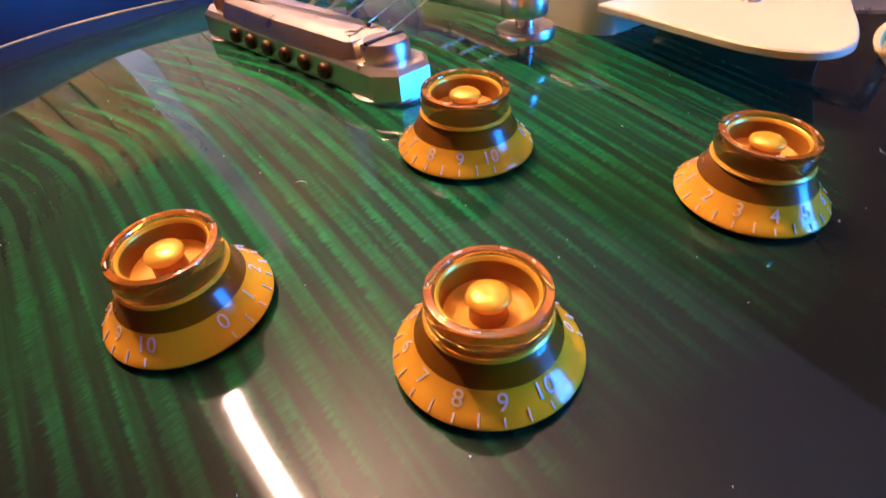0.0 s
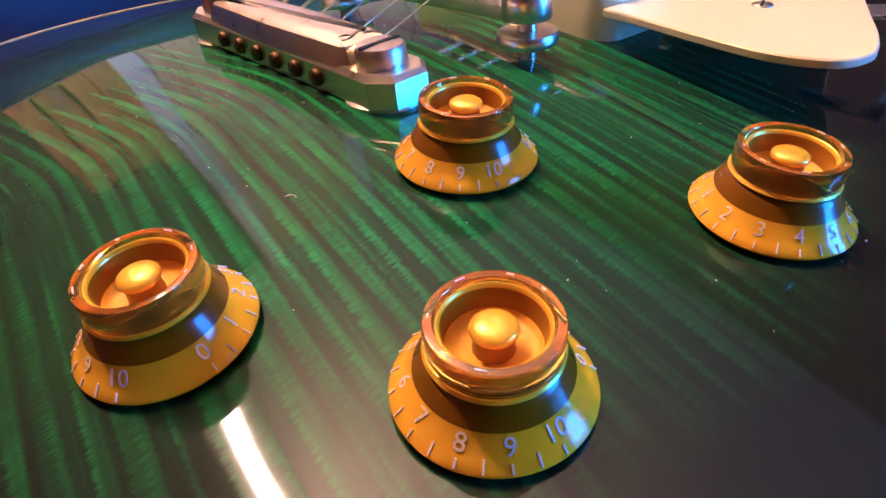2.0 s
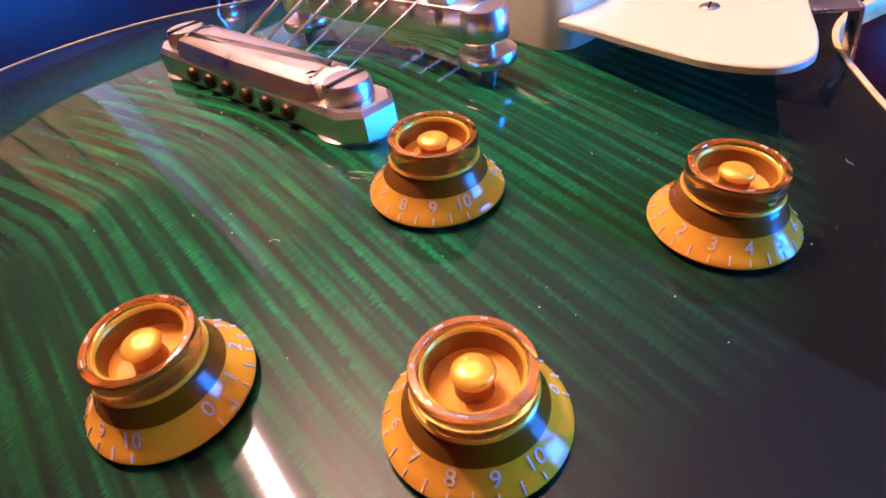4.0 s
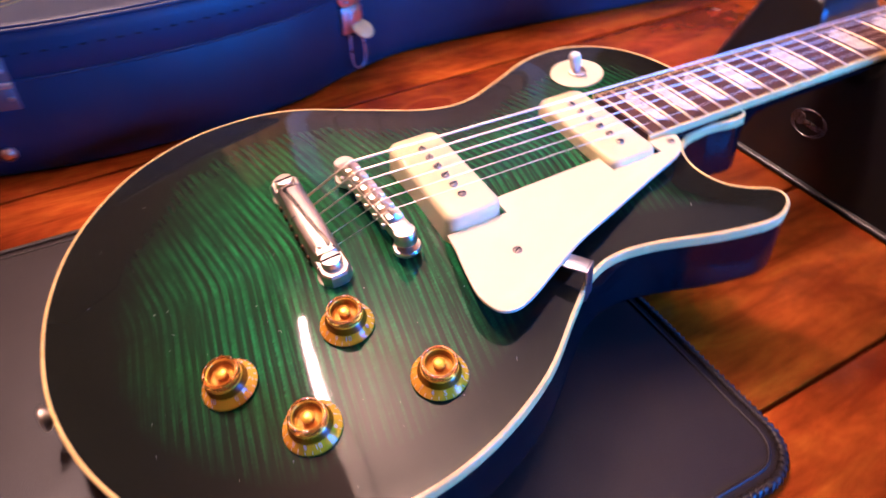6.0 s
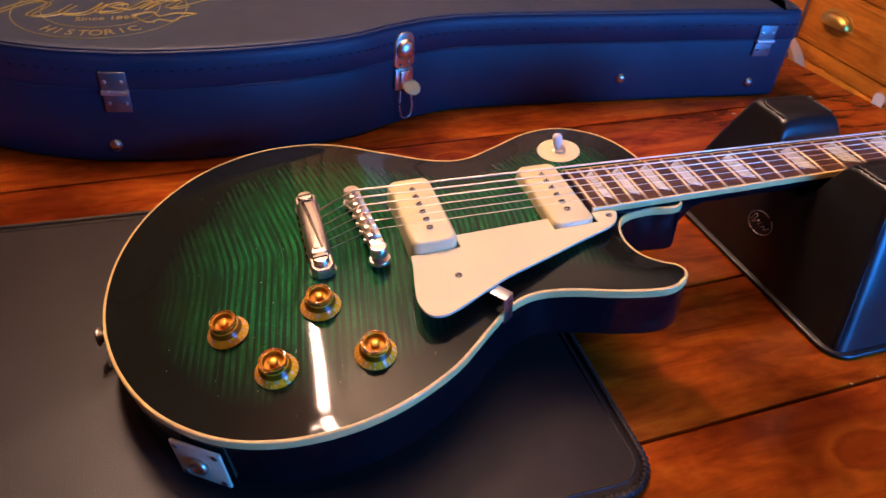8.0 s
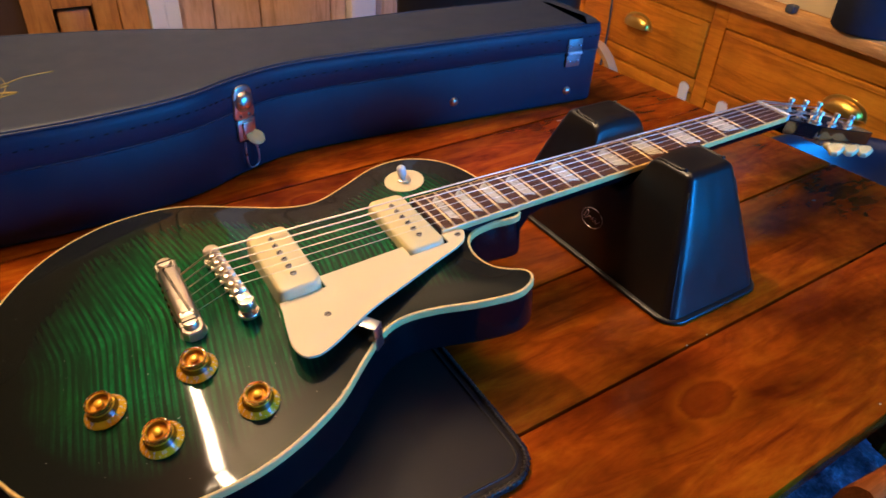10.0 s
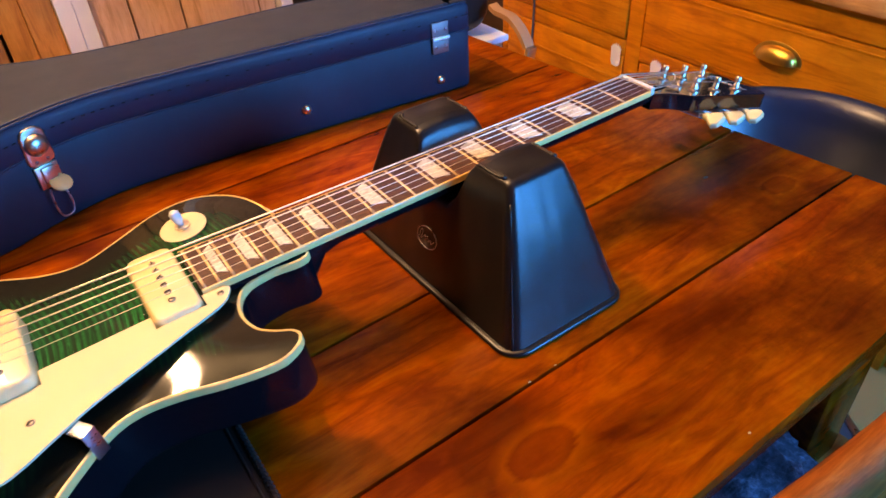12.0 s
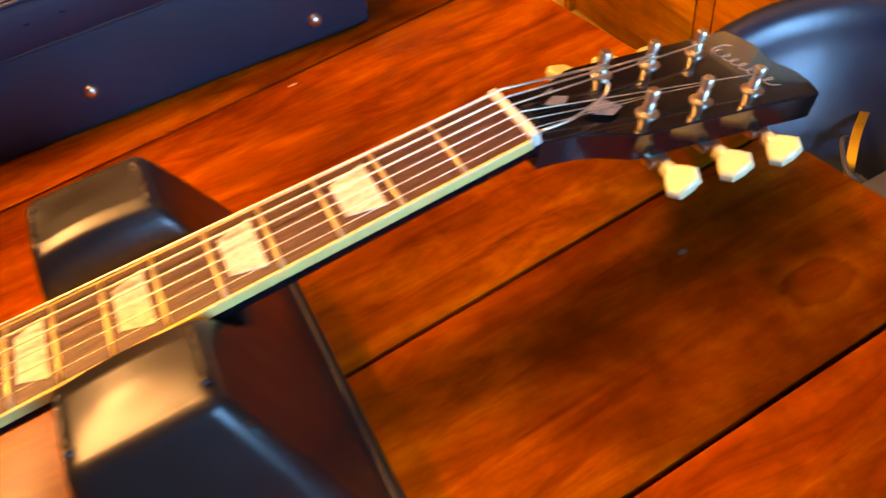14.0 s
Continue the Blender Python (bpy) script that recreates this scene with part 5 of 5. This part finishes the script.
for word, mid_a, spread, flip in (("CUSTOM \u00b7 ART &", 84, 9.6, 1), ("HISTORIC \u00b7", 274, 9.6, -1)):
    for k, ch in enumerate(word):
        if ch == " ":
            continue
        a = mid_a - flip * (k - (len(word) - 1) / 2) * spread
        p = cm @ Vector((0.0725 * math.cos(radians(a)), 0.069 * math.sin(radians(a)), 0))
        glyph = letters(ch, 0.0195, 0.0002)
        for v in glyph.verts:
            v.co.x *= 0.9
        join(crest, glyph, Matrix.Translation(p) @ pose(0, 0, 0, 0, 0, a - 90 if flip > 0 else a + 90))
join(crest, letters("Since 1894", 0.0135, 0.0002), cm @ pose(0.006, -0.03, 0))
part("crest", crest, M["gold_print"], lid, "gold printed oval crest")
# outlined flourish across the oval: a row of slanted loops that runs out into a tail, and a small ribbon below
bm = bmesh.new()
loops = [(-0.1, 0.0), (-0.075, 0.026), (-0.055, 0.02), (-0.07, -0.014), (-0.045, -0.012), (-0.03, 0.014), (-0.04, -0.012), (-0.016, -0.012), (0.0, 0.016), (-0.006, -0.011), (0.016, -0.008), (0.02, 0.014), (0.004, 0.006),
         (0.024, -0.004), (0.042, 0.017), (0.05, 0.014), (0.038, -0.006), (0.058, 0.017), (0.076, 0.018), (0.064, -0.004), (0.084, 0.0), (0.104, 0.014), (0.134, 0.02)]
ribbon = [(0.03, -0.024), (0.05, -0.016), (0.058, -0.03), (0.074, -0.022), (0.095, -0.026), (0.08, -0.034), (0.072, -0.046), (0.058, -0.04), (0.046, -0.046), (0.03, -0.024)]
for pts, d in ((loops, 0.0), ([(x + 0.005, y - 0.0045) for x, y in loops[:-2]], 0.0), (ribbon, 0.0), ([(x * 0.96 + 0.002, y * 0.9 - 0.004) for x, y in ribbon], 0.0)):
    join(bm, tube([cm @ Vector((x, y, 0.0003)) for x, y in curve_through(pts, 5, False)], 0.0008, 4))
part("crest_script", bm, M["gold_print"], lid, "gold outlined flourish", smooth=True)

# ---- the dresser ----
DX, DB = 1.42, 1.92
dresser = thing("dresser", "orange varnished pine chest of drawers with brass cup handles", "dresser")
boxes("carcass", M["pine"], dresser, [(DX + 0.022, DB, -0.62, 1.2, FLOOR, -0.031)], 0.003)
boxes("worktop", M["pine_light"], dresser, [(DX - 0.022, DB + 0.01, -0.65, 1.23, -0.0305, 0.0)], 0.006, "pale worn pine top")
for y0, y1 in ((1.176, 1.2), (0.662, 0.708), (-0.095, -0.05), (-0.62, -0.6)):
    boxes("stile", M["pine"], dresser, [(DX - 0.001, DX + 0.0219, y0, y1, FLOOR, -0.0315)], 0.002)
for y0, y1 in ((0.7085, 1.1755), (-0.0495, 0.6615), (-0.5995, -0.0955)):
    boxes("rail", M["pine"], dresser, [(DX - 0.002, DX + 0.0219, y0, y1, -0.084, -0.0315)], 0.002)
    boxes("rail", M["pine"], dresser, [(DX - 0.002, DX + 0.0219, y0, y1, -0.275, -0.237)], 0.002)
    top = part("drawer_front", box(bmesh.new(), DX - 0.004, DX + 0.02, y0 + 0.003, y1 - 0.003, -0.234, -0.087, bevel=0.004), M["pine"], dresser, "pine drawer front", smooth=True, angle=40)
    boxes("cock_bead", M["pine"], top, [(DX - 0.0062, DX - 0.0042, y0 + 0.012, y1 - 0.012, -0.1, -0.097), (DX - 0.0062, DX - 0.0042, y0 + 0.012, y1 - 0.012, -0.224, -0.221)], 0.0006)
    low = part("door_panel", box(bmesh.new(), DX - 0.003, DX + 0.02, y0 + 0.003, y1 - 0.003, FLOOR + 0.08, -0.278, bevel=0.004), M["pine"], dresser, "pine cupboard front", smooth=True, angle=40)
    boxes("panel_moulding", M["pine"], low, [(DX - 0.006, DX - 0.0032, y0 + 0.05, y1 - 0.05, -0.345, -0.339)], 0.001)
    cy = (y0 + y1) / 2
    cup = bmesh.new()
    rows = []
    for i in range(9):
        th = math.pi * i / 16
        row = []
        for k in range(17):
            ph = math.pi * k / 16
            row.append(cup.verts.new((-0.024 * math.sin(th) ** 0.8 * math.sin(ph) ** 0.7, 0.045 * math.cos(ph), 0.03 * math.cos(th) * math.sin(ph) ** 0.8 if i < 8 else 0.0)))
        rows.append(row)
    for a, b in zip(rows, rows[1:]):
        for k in range(16):
            try:
                cup.faces.new((a[k], a[k + 1], b[k + 1], b[k]))
            except ValueError:
                pass
    bmesh.ops.remove_doubles(cup, verts=cup.verts, dist=0.0002)
    arch = [(0.054 * math.cos(math.pi * k / 24), 0.04 * math.sin(math.pi * k / 24) ** 0.8) for k in range(25)]
    join(cup, loft(arch, [(0.0, 0.0), (0.0, 0.0016), (0.0008, 0.0022)]), pose(0, 0, -0.003, 90, 0, -90))
    bmesh.ops.transform(cup, matrix=pose(DX - 0.0042, cy, -0.163), verts=cup.verts)
    part("cup_handle", cup, M["brass"], top, "brass cup handle", smooth=True, angle=50)
for y, z in ((0.733, -0.279), (0.602, -0.283)):
    tag = thing("paper_tag", "small torn white paper label hanging on the dresser", "label", group="paper tags")
    line = [(-0.011, -0.029), (0.006, -0.03), (0.013, -0.026), (0.016, -0.012), (0.015, 0.006), (0.017, 0.02), (0.014, 0.019), (0.013, 0.027), (0.009, 0.022), (0.007, 0.03), (0.003, 0.023), (0.0, 0.031), (-0.004, 0.024), (-0.007, 0.029),
            (-0.009, 0.022), (-0.013, 0.026), (-0.014, 0.018), (-0.017, 0.019), (-0.016, 0.0), (-0.015, -0.018)]
    bm = loft(line, [(0, 0), (0, 0.0006), (0.0002, 0.0008)])
    bmesh.ops.transform(bm, matrix=pose(DX - 0.0065, y, z, 90, 0, -90), verts=bm.verts)
    part("sheet", bm, M["paper"], tag)
pot = thing("storage_pot", "dark navy woven pot on the dresser", "pot")
part("pot_body", lathe([(0, 0.0005), (0.066, 0.0005), (0.071, 0.006), (0.073, 0.1), (0.0738, 0.16), (0.0715, 0.165), (0.068, 0.16), (0.064, 0.02), (0, 0.012)], 48, pose(1.456, 0.35, 0)), M["navy"], pot, smooth=True, angle=50)
carton = thing("yellow_carton", "pale yellow card box on the dresser", "box")
boxes("carton_body", M["yellow"], carton, [(1.453, 1.64, 0.427, 0.63, 0.0005, 0.275)], 0.003)
boxes("carton_flap", M["yellow"], carton, [(1.4515, 1.6415, 0.4255, 0.6315, 0.2752, 0.281)], 0.002)
plug = thing("wall_plug", "small black plug lying on the dresser", "plug")
boxes("plug_body", M["grey_plastic"], plug, [(1.396, 1.418, 0.488, 0.51, 0.0005, 0.018)], 0.004)

# ---- the black chair at the table's end ----
armchair = thing("leather_chair", "black leather tub chair with a rounded back at the table's end", "chair")
bm = bmesh.new()
rows = []
CCX, CCY = 0.975, 0.0
SHELL = [(0.05, -0.335), (0.1, -0.262), (0.145, -0.18), (0.174, -0.125), (0.183, -0.1), (0.192, -0.085), (0.204, -0.078), (0.216, -0.082), (0.225, -0.095), (0.227, -0.12), (0.218, -0.2), (0.19, -0.30), (0.15, -0.38), (0.1, -0.385)]
SHELL = curve_through(SHELL, 3)
for i in range(41):
    a = radians(-112 + 224 * i / 40)
    droop = 0.05 * abs(i / 20 - 1) ** 4
    rows.append([bm.verts.new((CCX + r * math.cos(a), CCY + r * math.sin(a), z - droop)) for r, z in SHELL])
for a, b in zip(rows, rows[1:]):
    for k in range(len(SHELL)):
        bm.faces.new((a[k], a[(k + 1) % len(SHELL)], b[(k + 1) % len(SHELL)], b[k]))
bm.faces.new(rows[0])
bm.faces.new(rows[-1][::-1])
part("tub_back", bm, M["chair_leather"], armchair, smooth=True, angle=60)
part("seat", lathe([(0, -0.385), (0.15, -0.385), (0.165, -0.36), (0.16, -0.335), (0.13, -0.32), (0, -0.315)], 36, pose(CCX - 0.03, CCY, -0.002)), M["chair_leather"], armchair, smooth=True, angle=50)
part("pedestal", lathe([(0, FLOOR + 0.03), (0.05, FLOOR + 0.032), (0.04, FLOOR + 0.09), (0.03, -0.388), (0, -0.388)], 24, pose(CCX - 0.03, CCY, 0)), M["steel"], armchair, smooth=True, angle=40)
part("base_disc", lathe([(0, FLOOR), (0.296, FLOOR), (0.298, FLOOR + 0.014), (0.28, FLOOR + 0.024), (0.05, FLOOR + 0.03), (0, FLOOR + 0.03)], 64, pose(CCX - 0.005, CCY, 0)), M["grey_plastic"], armchair, "round black pedestal base", smooth=True, angle=40)
part("base_rim", lathe([(0.2985, FLOOR + 0.0142), (0.3, FLOOR + 0.018), (0.296, FLOOR + 0.026), (0.281, FLOOR + 0.029), (0.2805, FLOOR + 0.0245)], 64, pose(CCX - 0.005, CCY, 0), closed=True), M["steel"], armchair, "chrome rim of the base", smooth=True, angle=60)

# ---- the wooden chair tucked under the front edge ----
wchair = thing("wooden_chair", "orange-brown wooden chair pushed under the table", "chair")
RX0, RX1, RY = 0.36, 0.80, -0.336
rail = [(RX0 + (RX1 - RX0) * k / 12, RY - 0.012 * math.sin(math.pi * k / 12), -0.004 + 0.004 * math.sin(math.pi * k / 12)) for k in range(13)]
bm = bmesh.new()
rows = []
for p in rail:
    rows.append([bm.verts.new((p[0], p[1] + 0.018 * math.cos(a), p[2] + 0.03 * math.sin(a) - 0.022)) for a in (2 * math.pi * k / 12 for k in range(12))])
for a, b in zip(rows, rows[1:]):
    for k in range(12):
        bm.faces.new((a[k], a[(k + 1) % 12], b[(k + 1) % 12], b[k]))
bm.faces.new(rows[0])
bm.faces.new(rows[-1][::-1])
part("top_rail", bm, M["chair"], wchair, smooth=True, angle=50)
for k in range(1, 6):
    x = RX0 + (RX1 - RX0) * k / 6
    part("spindle", tube([(x, RY - 0.006, -0.03), (x, RY + 0.005, -0.17), (x, RY + 0.02, -0.3)], [0.007, 0.01, 0.007], 10), M["chair"], wchair, smooth=True)
for x in (RX0 + 0.014, RX1 - 0.014):
    part("back_post", tube([(x, RY - 0.002, -0.02), (x, RY + 0.015, -0.3), (x, RY - 0.02, FLOOR)], [0.014, 0.017, 0.013], 12), M["chair"], wchair, smooth=True)
    part("front_leg", tube([(x, RY + 0.36, -0.33), (x, RY + 0.38, FLOOR)], [0.017, 0.012], 12), M["chair"], wchair, smooth=True)
boxes("seat", M["chair"], wchair, [(RX0, RX1, RY + 0.004, RY + 0.4, -0.335, -0.305)], 0.01)
pad = thing("seat_cushion", "fluffy dark blue plush cushion on the wooden chair", "cushion")
bm = bmesh.new()
bmesh.ops.create_icosphere(bm, subdivisions=5, radius=1)
for v in bm.verts:
    d = v.co.copy()
    f = 1 + 0.09 * noise.noise(d * 8) + 0.05 * noise.noise(d * 19)
    e = 0.55
    v.co = Vector((0.53 + 0.17 * math.copysign(abs(d.x) ** e, d.x) * f, -0.16 + 0.17 * math.copysign(abs(d.y) ** e, d.y) * f, -0.262 + 0.043 * d.z * f))
part("plush_cover", bm, M["plush"], pad, smooth=True)

# ---- black chair beyond the far end ----
far = thing("desk_chair", "black padded chair with a bent tan arm and chrome arm tip", "chair")
bm = bmesh.new()
bmesh.ops.create_icosphere(bm, subdivisions=4, radius=1)
for v in bm.verts:
    d = v.co.copy()
    e = 0.45
    v.co = Vector((0.22 * math.copysign(abs(d.x) ** e, d.x), 0.05 * math.copysign(abs(d.y) ** e, d.y), 0.115 * math.copysign(abs(d.z) ** e, d.z)))
bmesh.ops.transform(bm, matrix=pose(0.90, 0.955, -0.055, 0, 0, -29), verts=bm.verts)
part("backrest", bm, M["leather"], far, smooth=True)
boxes("seat_shell", M["white"], far, [(0.98, 1.12, 0.80, 1.04, -0.188, -0.171)], 0.006, "pale plastic seat shell")
path = [(1.07, 0.80, -0.095), (1.06, 0.767, -0.097), (1.06, 0.722, -0.1), (1.06, 0.69, -0.117), (1.06, 0.669, -0.139), (1.06, 0.662, -0.15)]
bm = bmesh.new()
pts = curve_through(path, 6, False)
rows = []
for k, p in enumerate(pts):
    d = Vector(pts[min(k + 1, len(pts) - 1)]) - Vector(pts[max(k - 1, 0)])
    nrm = Vector((0, -d.z, d.y)).normalized() * 0.0055
    wv = Vector((1, 0, 0)) * 0.012
    c = Vector(p)
    rows.append([bm.verts.new(c + a * wv + b * nrm) for a, b in ((-1, -1), (1, -1), (1, 1), (-1, 1))])
for a, b in zip(rows, rows[1:]):
    for k in range(4):
        bm.faces.new((a[k], a[(k + 1) % 4], b[(k + 1) % 4], b[k]))
bm.faces.new(rows[0])
bm.faces.new(rows[-1][::-1])
part("arm", bm, M["strap"], far, "bent tan arm", smooth=True, angle=40)
part("arm_tip", box(bmesh.new(), -0.012, 0.012, -0.006, 0.006, -0.016, 0.016, bevel=0.002, m=pose(1.06, 0.6575, -0.162, 14, 0, 0)), M["chrome"], far, "bright metal tip", smooth=True, angle=40)
for x in (1.0, 1.1):
    for y in (0.82, 1.02):
        part("leg", tube([(x, y, -0.187), (x, y, FLOOR)], 0.011, 10), M["steel"], far, smooth=True)

# ---- gadget left in the tub chair ----
gadget = thing("plastic_gadget", "grey plastic gadget with a gold clip standing in the tub chair", "gadget")
boxes("casing", M["grey_plastic"], gadget, [(1.0, 1.075, -0.045, 0.032, -0.314, -0.185)], 0.008)
boxes("badge", M["paper"], gadget, [(1.022, 1.046, -0.018, 0.004, -0.1848, -0.1842)], 0.0002, "small white printed badge")
boxes("steel_plate", M["steel"], gadget, [(0.985, 1.05, 0.034, 0.064, -0.314, -0.222)], 0.004, "flat steel plate")
arc = [(1.02, 0.05, -0.222), (1.03, 0.062, -0.2), (1.055, 0.082, -0.188), (1.085, 0.1, -0.184), (1.1, 0.108, -0.19)]
bm = bmesh.new()
rows = []
for p in curve_through(arc, 5, False):
    rows.append([bm.verts.new(Vector(p) + Vector(o)) for o in ((0.003, -0.0035, 0.001), (-0.003, 0.0035, 0.001), (-0.003, 0.0035, -0.001), (0.003, -0.0035, -0.001))])
for a, b in zip(rows, rows[1:]):
    for k in range(4):
        bm.faces.new((a[k], a[(k + 1) % 4], b[(k + 1) % 4], b[k]))
bm.faces.new(rows[0])
bm.faces.new(rows[-1][::-1])
part("clip", bm, M["brass"], gadget, "bent gold clip", smooth=True, angle=40)
part("dial", lathe([(0, -0.314), (0.014, -0.314), (0.0145, -0.2), (0.013, -0.194), (0.0, -0.193)], 24, pose(1.068, 0.132, 0)), M["grey_plastic"], gadget, "dark round dial", smooth=True, angle=40)
part("cable", tube(curve_through([(1.02, 0.03, -0.2), (1.01, 0.05, -0.19), (1.04, 0.085, -0.19), (1.07, 0.09, -0.22), (1.06, 0.08, -0.29)], 6, False), 0.0025, 8), M["grey_plastic"], gadget, "thin black cable", smooth=True)
wire = thing("hanging_cord", "thin dark cord hanging down the dresser front", "cord")
part("cord", tube(curve_through([(1.398, 1.045, 0.004), (1.394, 1.046, -0.03), (1.41, 1.049, -0.2), (1.411, 1.055, -0.363), (1.412, 1.05, -0.5)], 6, False), 0.003, 8), M["grey_plastic"], wire, smooth=True)
